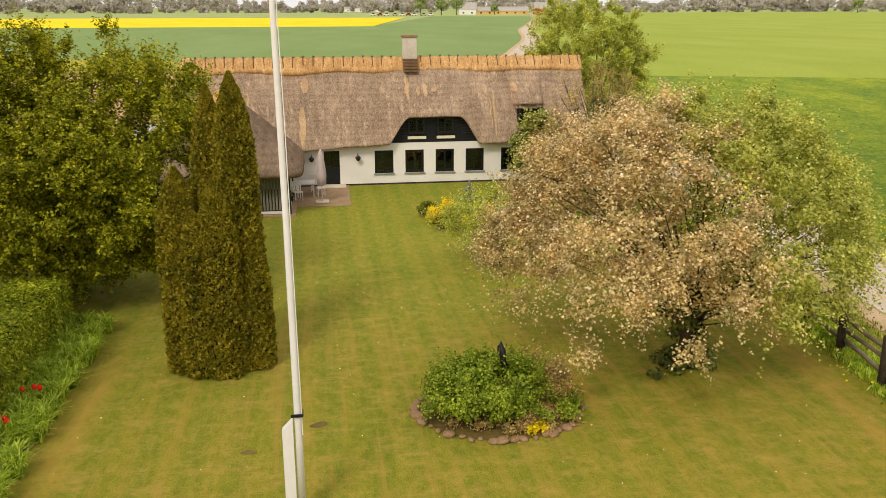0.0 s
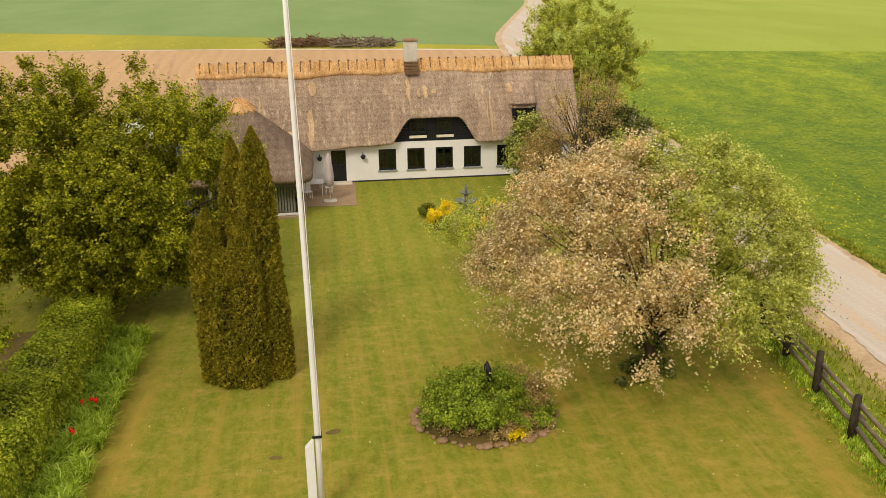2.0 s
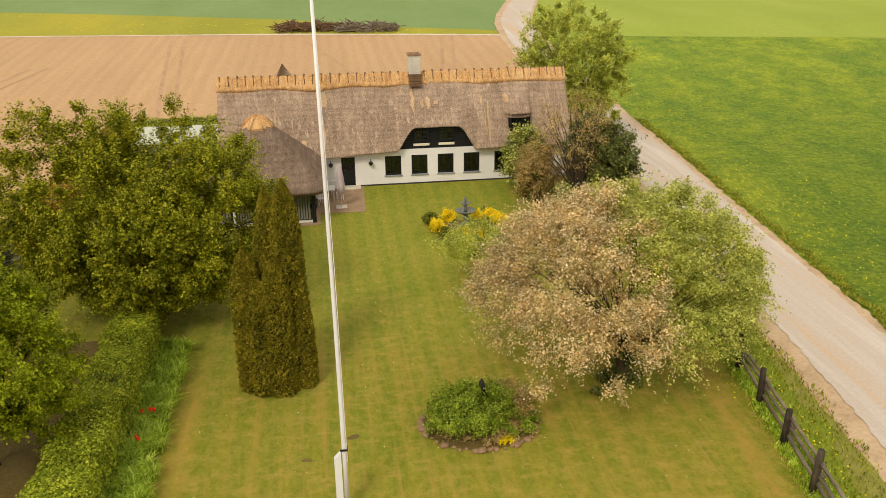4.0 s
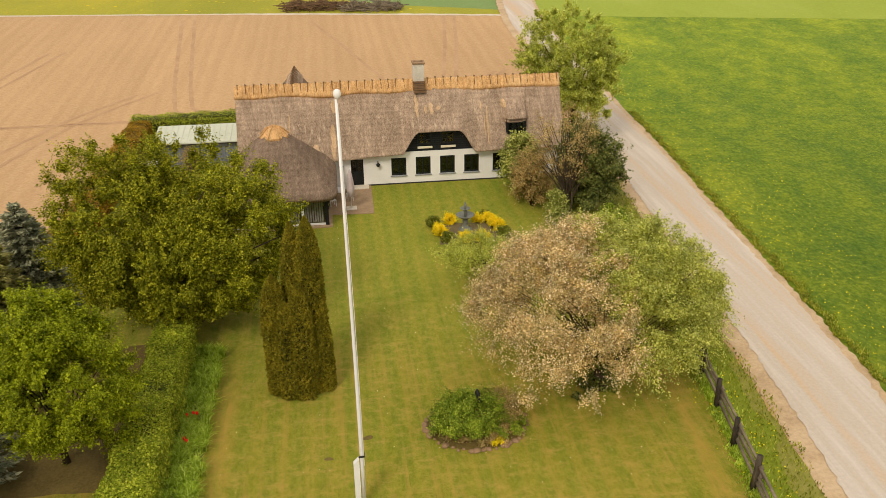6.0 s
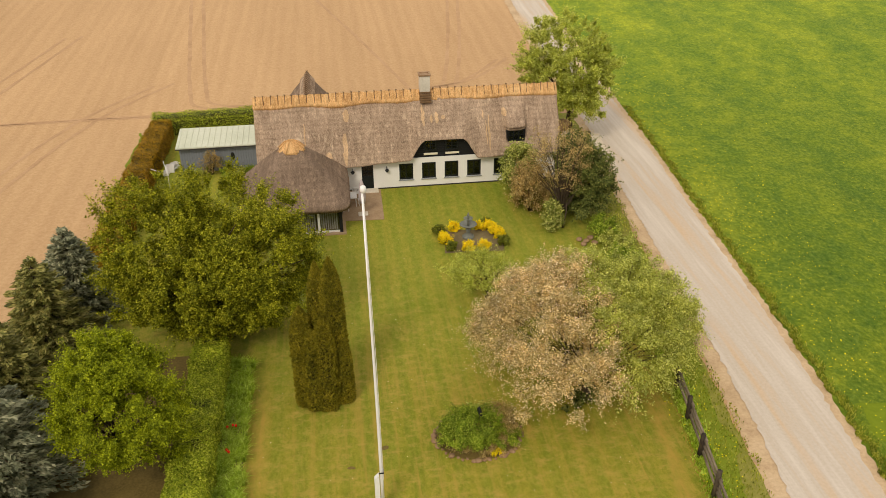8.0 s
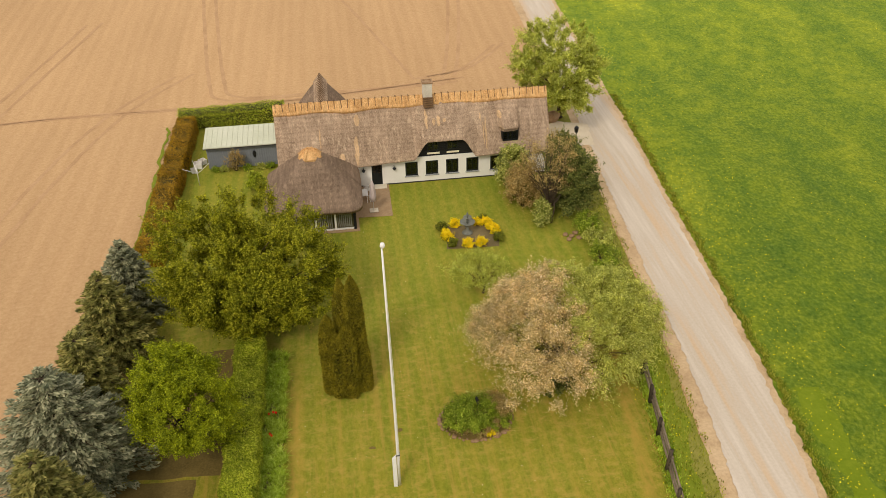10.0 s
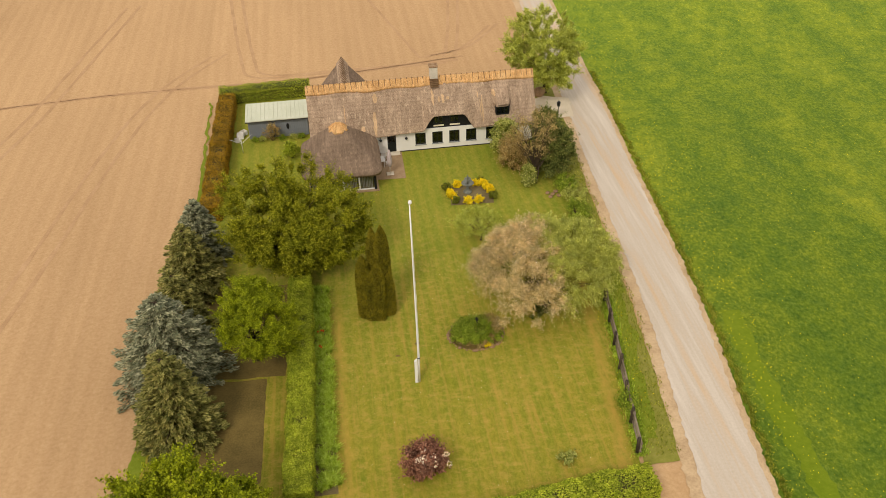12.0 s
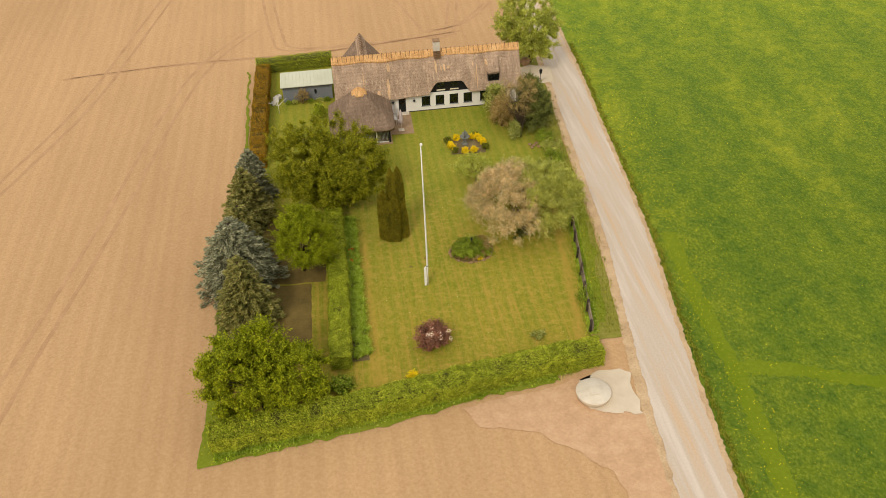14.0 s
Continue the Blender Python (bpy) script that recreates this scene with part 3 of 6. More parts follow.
sheet("grass_verge", [(12.0, -22), (14.0, -20), (14.1, -24), (13.1, -28), (13.2, -31), (12.2, -34), (12.1, -37), (11.2, -40.5), (9.6, -41), (10.7, -33.5)], 0.007, M_VERGE, "rough verge grass with dandelions behind the fence", "grass", rough=0.5)
sheet("lane_grass", [(12.4, 14), (17.4, 14), (16.5, 2), (15.3, -10), (14.7, -19), (13.3, -33), (12.0, -42.5), (9.6, -42.5), (11.8, -24), (12.8, -8)], -0.012, M_DRYVERGE, "dry rough grass between garden and lane", "grass", rough=0.14)
sheet("straw_patch_ground", [(-3, -48.2), (5.5, -47.0), (10.8, -46), (11.0, -53), (9.6, -66), (8.2, -66), (7.0, -56), (2.5, -51.5), (-2, -50.2)], -0.02, M_STRAWSOIL, "straw-strewn pale soil by the hedge end", "soil", rough=0.3)
sheet("lawn", [(-20.8, 15), (-10, 15.5), (-10, 6), (12.5, 6), (13.2, -8), (13.0, -17), (11.8, -26), (10.5, -35), (9.4, -42), (9.4, -45), (-12, -47.2), (-22.5, -49.4), (-23, -37), (-22.6, -20), (-21.2, -4)], 0.0, M_LAWN, "mown garden lawn with dry yellow stripes", "lawn")
sheet("hedge_verge", [(-23.8, -50.6), (-11.5, -49.3), (-1, -47.5), (5.5, -46.6), (5, -45), (-22, -47)], 0.012, M_VERGE, "rough grass along the outer hedge foot", "grass", rough=0.5)
sheet("left_verge", [(-23.8, -50.6), (-22.3, -49), (-22.4, -20), (-21.2, -5), (-21.6, 15), (-21.8, 15), (-21.6, -5), (-22.9, -20), (-23.3, -40)], 0.008, M_VERGE, "rough grass edge towards the ploughed field", "grass", rough=0.3)
sheet("vegetable_plot", [(-19.2, -30.5), (-14.6, -30.7), (-14.8, -40), (-18.6, -41)], 0.012, M_VEG, "bare brown vegetable plot", "soil", rough=0.10)
# tree shade on the grass, laid down as a dark-coloured sheet
sheet("under_tree_shade", [(-20.5, -20), (-13.1, -20), (-13.2, -30.6), (-19.8, -30.2)], 0.014, M_VEG, "dark sheet for the shaded grass under the small tree", "soil", rough=0.15)
for x, y, q in ((-3.37, -28.75, 0.22), (-4.9, -29.95, 0.19)):
    sheet("bare_spot", [(x + q * math.cos(a), y + q * 0.7 * math.sin(a)) for a in np.linspace(0, 2 * math.pi, 14)[:-1]], 0.006, M_VEG, "small bare dark spot in the lawn", "soil", rough=0.15)
sheet("driveway", [(13.3, 5.4), (16.0, 4.4), (18.0, 4.3), (18.4, 8.6), (15.6, 9.6), (13.2, 8.6)], 0.006, M_GRAVEL, "pale gravel driveway beside the house", "driveway", rough=0.3)
sheet("gravel_pad", [(6.8, -50.0), (11.0, -51.2), (11.3, -46.6), (9.2, -45.9), (7.0, -47.0)], 0.012, M_GRAVEL, "pale gravel pad beside the lane", "gravel", rough=0.55)
sheet("patio", [(-5.4, -5.0), (-1.6, -5.2), (-1.5, -0.05), (-5.4, -0.05)], 0.03, M_PAVE, "worn brick patio by the back door", "patio", depth=0.06)

# ---- house ----
WALL_T, EAVE = 0.32, 2.36
X0, X1, BACK = -10.2, 12.2, 4.7
RIDGE_Y, RIDGE_Z = 2.25, 6.75
house = thing("farmhouse", (0, 0, 0), "long white thatched farmhouse with black window frames", "house")
WIN = [(i * 1.747, i * 1.747 + 1.06, 0.66, 1.96) for i in range(4)] + [(7.32, 8.38, 0.66, 1.96)]
NARROW = (-5.0, -4.40, 0.66, 1.96)
DOOR = (-2.86, -1.98, 0.05, 2.0)
openings = sorted(WIN + [NARROW, DOOR])
blocks, cur = [], X0
for a, b, lo, hi in openings:
    blocks.append(((cur, 0, 0), (a, WALL_T, EAVE)))
    if lo > 0.1:
        blocks.append(((a, 0, 0), (b, WALL_T, lo)))
    blocks.append(((a, 0, hi), (b, WALL_T, EAVE)))
    cur = b
blocks.append(((cur, 0, 0), (X1, WALL_T, EAVE)))
part("front_wall", boxes_mesh("front_wall", blocks, M_WALL), house)
part("back_wall", boxes_mesh("back_wall", [((X0, BACK - WALL_T, 0), (X1, BACK, EAVE))], M_WALL), house)
for x in (X0, X1 - WALL_T):
    v = [(x + dx, y, z) for dx in (0, WALL_T) for y, z in ((WALL_T, 0), (BACK - WALL_T, 0), (BACK - WALL_T, EAVE), (RIDGE_Y, RIDGE_Z - 0.55), (WALL_T, EAVE))]
    f = [(0, 1, 2, 3, 4), (9, 8, 7, 6, 5)] + [(i, (i + 1) % 5, (i + 1) % 5 + 5, i + 5) for i in range(5)]
    part("gable_wall", mesh_of("gable_wall", v, f, M_WALL), house)
part("plinth", boxes_mesh("plinth", [((X0 - 0.03, -0.04, 0), (DOOR[0] - 0.02, 0.0, 0.09)), ((DOOR[1] + 0.02, -0.04, 0), (X1 + 0.03, 0.0, 0.09))], M_PLINTH), house, "dark tarred plinth")
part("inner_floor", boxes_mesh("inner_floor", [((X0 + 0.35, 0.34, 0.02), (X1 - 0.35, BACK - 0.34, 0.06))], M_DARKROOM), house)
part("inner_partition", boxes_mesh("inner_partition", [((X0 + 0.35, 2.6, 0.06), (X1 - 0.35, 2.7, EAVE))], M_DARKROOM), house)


def window_into(parent, a, b, lo, hi, y=0.0, casements=2, bars=1, sill=True, mat=None):
    mat = mat or M_FRAME
    w = part("window", boxes_mesh("window_frame", [((a, y + 0.01, lo), (a + 0.08, y + 0.12, hi)), ((b - 0.08, y + 0.01, lo), (b, y + 0.12, hi)), ((a + 0.08, y + 0.01, hi - 0.08), (b - 0.08, y + 0.12, hi)), ((a + 0.08, y + 0.01, lo), (b - 0.08, y + 0.12, lo + 0.08))], mat, 0.006), parent)
    n = casements
    w0 = (b - a - 0.16) / n
    for i in range(n):
        p, q = a + 0.08 + i * w0, a + 0.08 + (i + 1) * w0
        sash = [((p, y + 0.03, lo + 0.08), (p + 0.045, y + 0.09, hi - 0.08)), ((q - 0.045, y + 0.03, lo + 0.08), (q, y + 0.09, hi - 0.08)), ((p + 0.045, y + 0.03, hi - 0.125), (q - 0.045, y + 0.09, hi - 0.08)), ((p + 0.045, y + 0.03, lo + 0.08), (q - 0.045, y + 0.09, lo + 0.125))]
        for k in range(bars):
            z = lo + 0.08 + (hi - lo - 0.16) * (k + 1) / (bars + 1)
            sash.append(((p + 0.045, y + 0.04, z - 0.012), (q - 0.045, y + 0.08, z + 0.012)))
        part("casement", boxes_mesh("casement", sash, mat), w)
        pane = part("pane", boxes_mesh("pane", [((p + 0.04, y + 0.058, lo + 0.12), (q - 0.04, y + 0.064, hi - 0.12))], M_GLASS), w)
        pane.visible_shadow = False
    if sill:
        part("sill", boxes_mesh("sill", [((a - 0.07, y - 0.09, lo - 0.07), (b + 0.07, y + 0.14, lo - 0.002))], M_SILL, 0.008), w, "grey slate sill")
    return w


for a, b, lo, hi in WIN:
    window_into(house, a, b, lo, hi)
window_into(house, *NARROW, casements=1, bars=2)
a, b, lo, hi = DOOR
door = part("door", boxes_mesh("door", [((a, 0.05, lo), (a + 0.09, 0.16, hi)), ((b - 0.09, 0.05, lo), (b, 0.16, hi)), ((a + 0.09, 0.05, hi - 0.09), (b - 0.09, 0.16, hi)), ((a + 0.09, 0.08, lo), (b - 0.09, 0.13, lo + 1.0)), ((a + 0.40, 0.08, lo + 1.0), (a + 0.47, 0.13, hi - 0.09)), ((a + 0.09, 0.085, lo + 1.38), (b - 0.09, 0.125, lo + 1.42)), ((a + 0.09, 0.085, lo + 1.0), (b - 0.09, 0.13, lo + 1.06))], M_FRAME, 0.006), house, "black glazed back door")
part("pane", boxes_mesh("pane", [((a + 0.09, 0.10, lo + 1.05), (b - 0.09, 0.106, hi - 0.1))], M_GLASS), door)
part("handle", boxes_mesh("handle", [((a + 0.14, 0.02, lo + 0.98), (a + 0.26, 0.05, lo + 1.0)), ((a + 0.14, 0.02, lo + 0.93), (a + 0.17, 0.08, lo + 1.05))], M_IRON), door)
part("doorstep", box_mesh("doorstep", (1.5, 0.7, 0.1), M_CONC, 0.02, ((a + b) / 2, -0.36, 0.06)), house, "low pale doorstep")

# the long thatched roof: a ruled skin from the wavy eave to the ridge
D0, D1, D2, D3, DTOP = 0.80, 2.05, 4.80, 6.0, 3.86


def ease(t):
    t = min(max(t, 0), 1)
    return t * t * (3 - 2 * t)


def dormer_lift(x):
    return ease((x - D0) / (D1 - D0)) * ease((D3 - x) / (D3 - D2))


def eave_point(x):
    k = dormer_lift(x) ** 0.7
    z = 2.34 - 0.20 * ease((-1.2 - x) / 1.6) + 0.04 * math.sin(x * 1.7)
    return -0.55 + 0.18 * k, z + (DTOP - z) * k


def roof_top(x, v):
    ye, ze = eave_point(x)
    sag = 0.10 * math.sin(math.pi * v)
    y = ye + (RIDGE_Y - ye) * v
    z = ze + (RIDGE_Z - ze) * v + sag
    hood = ease((x - 8.02) / 0.40) * ease((9.98 - x) / 0.40)
    zcut = 4.34
    if hood > 0 and z > 3.0:
        s = ease((z - (zcut - 0.10)) / 0.12) * (1 - ease((z - zcut) / 1.7))
        y -= 1.0 * hood * s
        z += 0.12 * hood * s
    n = noise.noise((x * 0.9, v * 3, 3.1)) * 0.05 + noise.noise((x * 3.1, v * 9, 7.7)) * 0.022 + noise.noise((x * 9, v * 30, 1.7)) * 0.012
    return Vector((x + noise.noise((0.3, v * 6, x)) * 0.01, y - n * 0.8, z + n * 0.6))


def slab_from_grid(name, grid, shift, mat):
    nu, nv = len(grid), len(grid[0])
    verts = [p for col in grid for p in col] + [p + Vector(shift(i, j)) for i, col in enumerate(grid) for j, p in enumerate(col)]
    o = nu * nv
    f = []
    for i in range(nu - 1):
        for j in range(nv - 1):
            k = i * nv + j
            f.append((k, k + nv, k + nv + 1, k + 1))
            f.append((k + o, k + 1 + o, k + nv + 1 + o, k + nv + o))
    for i in range(nu - 1):
        k = i * nv
        f.append((k, k + o, k + nv + o, k + nv))
        k = i * nv + nv - 1
        f.append((k, k + nv, k + nv + o, k + o))
    for j in range(nv - 1):
        f.append((j, j + 1, j + 1 + o, j + o))
        k = (nu - 1) * nv + j
        f.append((k, k + o, k + 1 + o, k + 1))
    return mesh_of(name, verts, f, mat, True)


NU, NV = 300, 44
grid = [[roof_top(X0 - 0.32 + (X1 - X0 + 0.6) * i / NU, j / NV) for j in range(NV + 1)] for i in range(NU + 1)]
part("front_thatch", slab_from_grid("front_thatch", grid, lambda i, j: (0, 0.16, -0.26 + 0.20 * max(0, 1 - j / 6)), M_THATCH), house, "thick weathered grey-brown thatch")
grid = [[Vector((x, BACK + 0.6 - (BACK + 0.6 - RIDGE_Y) * v, 2.3 + (RIDGE_Z - 2.3) * v + 0.06 * math.sin(math.pi * v) + noise.noise((x, v * 4, 9)) * 0.05)) for v in [j / 14 for j in range(15)]] for x in [X1 + 0.28 - (X1 - X0 + 0.6) * i / 60 for i in range(61)]]
part("back_thatch", slab_from_grid("back_thatch", grid, lambda i, j: (0, -0.16, -0.28), M_THATCH), house)


def straw_ridge(name, x0, x1, parent, seed):
    """The thick straw cap along a ridge, with a wavy lower rim."""
    verts, faces = [], []
    n = int((x1 - x0) / 0.09)
    sec = 15
    for i in range(n + 1):
        x = x0 + (x1 - x0) * i / n
        drop = 0.80 + 0.05 * math.sin(x * 1.3 + seed) + 0.06 * noise.noise((x * 3, seed, 0)) + 0.10 * ease((-2.0 - x) / 2) * ease((x + 6.5) / 2)
        for k in range(sec):
            t = -1 + 2 * k / (sec - 1)
            off = abs(t) * drop
            h = noise.noise((x * 2.2, t * 4, seed)) * 0.06 + noise.noise((x * 9, t * 14, seed + 3)) * 0.045 + 0.05 * abs(math.sin(x * math.pi / 0.55))
            y = RIDGE_Y + math.copysign(off * 0.58, t)
            z = RIDGE_Z + 0.25 - off * 0.83 - 0.06 * t * t + h
            verts.append((x, y - h * (1 if t < 0 else -1) * 0.6, z))
        for t in (1, -1):
            verts.append((x, RIDGE_Y + t * drop * 0.46, RIDGE_Z + 0.05 - drop * 0.83))
    m = sec + 2
    for i in range(n):
        for k in range(m):
            a, b = i * m + k, i * m + (k + 1) % m
            faces.append((a, a + m, b + m, b))
    faces.append(tuple(range(m)))
    faces.append(tuple(n * m + k for k in reversed(range(m))))
    return part(name, mesh_of(name, verts, faces, M_STRAW, True), parent, "golden straw ridge capping")


CHX = (1.90, 2.68)
straw_ridge("ridge_straw", X0 - 0.35, CHX[0] - 0.02, house, 1.0)
straw_ridge("ridge_straw", CHX[1] + 0.02, X1 + 0.30, house, 5.0)
rv, rf = [], []
for s in (-1, 1):
    tube(rv, rf, [(0.04 * s, -s * 0.08, 0.085), (0.02 * s, s * 0.02, 0.03), (0, s * 0.27, -0.36), (-0.01, s * 0.37, -0.52)], [0.022, 0.031, 0.029, 0.022], 6)
rider_me = mesh_of("ridge_rider", rv, rf, M_STICK, True)
rng = np.random.RandomState(11)
x = X0 - 0.1
while x < X1 + 0.2:
    if not CHX[0] - 0.12 < x < CHX[1] + 0.12:
        part("ridge_rider", rider_me, house, at=pose(x, RIDGE_Y, RIDGE_Z + 0.27 + rng.uniform(-0.03, 0.03), rng.uniform(-2, 2), rng.uniform(-5, 5), rng.uniform(-5, 5)))
    x += 0.545 + rng.uniform(-0.05, 0.05)

# paler straw let into the old thatch where it was mended
def straw_patch(x0, v0, v1, w, seed):
    rg = np.random.RandomState(seed)
    n = 16
    verts, faces = [], []
    for i in range(n + 1):
        v = v0 + (v1 - v0) * i / n
        k = math.sin(math.pi * min(max(i / n, 0.04), 0.96)) ** 0.4
        cx = x0 + 0.02 * math.sin(i * 0.7 + seed)
        for q in (-1, 0, 1):
            p = roof_top(cx + q * w * 0.5 * k * rg.uniform(0.7, 1.25), v)
            verts.append(p + Vector((0, -0.022 if q else -0.05, 0.018 if q else 0.04)))
    for i in range(n):
        faces += [(i * 3, i * 3 + 1, i * 3 + 4, i * 3 + 3), (i * 3 + 1, i * 3 + 2, i * 3 + 5, i * 3 + 4)]
    part("straw_patch", mesh_of("straw_patch", verts, faces, M_STRAWPATCH, True), house, "paler mended strip in the thatch")


for q in ((1.98, 0.28, 0.72, 0.26, 1), (-3.95, 0.03, 0.46, 0.40, 2), (7.0, 0.10, 0.60, 0.16, 10), (2.6, 0.34, 0.50, 0.22, 11), (-6.9, 0.30, 0.62, 0.12, 12), (-3.75, 0.62, 0.80, 0.45, 3), (-5.2, 0.10, 0.22, 0.5, 4), (3.0, 0.32, 0.55, 0.3, 5), (6.8, 0.18, 0.52, 0.10, 6), (6.6, 0.55, 0.68, 0.14, 7), (8.2, 0.58, 0.70, 0.35, 8), (3.5, 0.40, 0.48, 0.3, 9)):
    straw_patch(*q)

# chimney
chimney = part("chimney", boxes_mesh("chimney", [((CHX[0], RIDGE_Y - 0.42, 6.0), (CHX[1], RIDGE_Y + 0.36, 8.12))], M_CHIM, 0.015), house, "pale limewashed chimney")
part("chimney_cap", boxes_mesh("chimney_cap", [((CHX[0] - 0.06, RIDGE_Y - 0.48, 8.122), (CHX[1] + 0.06, RIDGE_Y - 0.36, 8.24)), ((CHX[0] - 0.06, RIDGE_Y + 0.30, 8.122), (CHX[1] + 0.06, RIDGE_Y + 0.42, 8.24)), ((CHX[0] - 0.06, RIDGE_Y - 0.36, 8.122), (CHX[0] + 0.06, RIDGE_Y + 0.30, 8.24)), ((CHX[1] - 0.06, RIDGE_Y - 0.36, 8.122), (CHX[1] + 0.06, RIDGE_Y + 0.30, 8.24)), ((CHX[0] + 0.06, RIDGE_Y - 0.36, 8.125), (CHX[1] - 0.06, RIDGE_Y + 0.30, 8.14))], M_STONE, 0.01), chimney)
for k in range(5):
    part("flashing", boxes_mesh("flashing", [((CHX[0] - 0.03, RIDGE_Y - 0.50 - 0.10 * k, 6.80 - 0.15 * k), (CHX[1] + 0.03, RIDGE_Y - 0.38 - 0.06 * k, 6.93 - 0.15 * k))], M_STICK, 0.01), chimney)

# the wide eyebrow dormer with its black boarded front
boards = []
z = EAVE + 0.002
front = part("dormer_front", boxes_mesh("dormer_front", [((D1 - 0.2, 0.12, EAVE + 0.002), (D2 + 0.2, 0.20, DTOP - 0.02))], M_BLACK), house, "black boarded dormer front")
while z < DTOP - 0.05:
    xs = [D0 + (D3 - D0) * i / 200 for i in range(201)]
    ok = [q for q in xs if eave_point(q)[1] > z + 0.02]
    part("board", boxes_mesh("board", [((ok[0], 0.085, z + 0.004), (ok[-1], 0.119, z + 0.15))], M_BLACK, 0.006), front)
    z += 0.158
for a, b in ((1.92, 2.92), (3.56, 4.56)):
    window_into(house, a, b, 2.84, 3.80, -0.03, 2, 2, False)
for a in (1.90, 3.56):
    part("pale_board", box_mesh("pale_board", (1.06, 0.05, 0.16), M_CREAM, 0.01, (a + 0.53, 0.02, 2.64)), house, "cream board below a dormer window")
# the small dormer
small = part("small_dormer", boxes_mesh("small_dormer", [((8.28, 0.06, 3.10), (9.72, 1.6, 4.34))], M_BLACK, 0.01), house, "small black dormer under a thatch hood")
window_into(house, 8.34, 9.66, 3.30, 4.24, -0.08, 3, 1, False)

# rear wing
wing = thing("rear_wing", (-6.6, 0, 0), "thatched rear wing with a straw ridge", "house wing")
WY0, WY1, WZ, WH = 3.0, 9.7, 6.3, 3.5
for s in (-1, 1):
    grid = [[Vector((s * (WH - WH * v), WY1 - (WY1 - WY0) * u, 2.2 + (WZ - 2.2) * v + 0.08 * math.sin(math.pi * v) + noise.noise((u * 9, v * 5, s)) * 0.06)) for v in [j / 12 for j in range(13)]] for u in [i / 30 for i in range(31)]]
    if s > 0:
        grid = grid[::-1]
    part("thatch_slope", slab_from_grid("thatch_slope", grid, lambda i, j: (0, 0, -0.3), M_THATCH_DARK), wing)
v = [(x, y, z) for y in (5.0, WY1 - 0.4) for x, z in ((-2.5, 0), (2.5, 0), (2.5, 2.2), (0, WZ - 0.5), (-2.5, 2.2))]
part("wing_wall", mesh_of("wing_wall", v, [(4, 3, 2, 1, 0), (5, 6, 7, 8, 9)] + [(i, (i + 1) % 5, (i + 1) % 5 + 5, i + 5) for i in (0, 1, 4)], M_WALL), wing)
verts, faces = [], []
for i in range(60):
    y = WY0 - 0.2 + (WY1 - WY0 + 0.5) * i / 59
    for k in range(9):
        t = -1 + k / 4
        verts.append((t * 0.62, y, WZ + 0.18 - abs(t) * 0.78 + noise.noise((t * 5, y * 4, 2)) * 0.05))
faces = [(i * 9 + k, i * 9 + k + 1, i * 9 + k + 10, i * 9 + k + 9) for i in range(59) for k in range(8)]
part("ridge_straw", mesh_of("ridge_straw", verts, faces, M_THATCH, True), wing, "faded brown straw ridge capping")
y = WY0 + 0.2
while y < WY1 + 0.2:
    part("ridge_rider", rider_me, wing, at=pose(0, y, WZ + 0.20, 0, rng.uniform(-4, 4), 90 + rng.uniform(-6, 6)))
    y += 0.5

# ---- thatched garden room ----
GC = (-7.7, -3.7)
pav = thing("garden_room", (GC[0], GC[1], 0), "square thatched garden room with white glazed doors", "garden room")
SEG = 96


def pav_r(a):
    return 0.94 / (abs(math.cos(a)) ** 8 + abs(math.sin(a)) ** 8) ** 0.125


grid = []
for i in range(SEG + 1):
    a = -2 * math.pi * i / SEG
    col = []
    for j in range(22):
        v = j / 21
        r = (4.05 - 3.65 * v ** 0.96) * pav_r(a) * (1 + noise.noise((math.cos(a) * 2, math.sin(a) * 2, v * 4)) * 0.02)
        col.append(Vector((r * math.cos(a), r * math.sin(a), 2.22 + 3.30 * v + 0.10 * math.sin(math.pi * v) + noise.noise((math.cos(a) * 6, math.sin(a) * 6, v * 12)) * 0.025)))
    grid.append(col)
part("thatch", slab_from_grid("thatch", grid, lambda i, j: (0, 0, -0.28), M_THATCH_DARK), pav, "dark weathered thatch cone")
verts = [(0, 0, 5.86)]
faces = []
for k in range(8):
    for j, (r, z) in enumerate(((0.30, 5.78), (0.62, 5.55), (0.95, 5.22), (0.93, 5.10))):
        a = math.pi / 4 * k + math.pi / 8
        verts.append((r * math.cos(a), r * math.sin(a), z))
for k in range(8):
    a, b = 1 + k * 4, 1 + (k + 1) % 8 * 4
    faces.append((0, a, b))
    faces += [(a + j, a + j + 1, b + j + 1, b + j) for j in range(3)]
part("straw_cap", mesh_of("straw_cap", verts, faces, M_STRAW), pav, "golden straw cap")
stick_v, stick_f = [], []
tube(stick_v, stick_f, [(0.0, 0, 5.90), (0.5, 0, 5.70), (1.02, 0, 5.22)], [0.04, 0.04, 0.03], 6)
stick_me = mesh_of("cap_stick", stick_v, stick_f, M_STRAW, True)
for k in range(8):
    part("cap_stick", stick_me, pav, at=pose(0, 0, 0, 0, 0, 45 * k + 22.5))
PR = 4.28
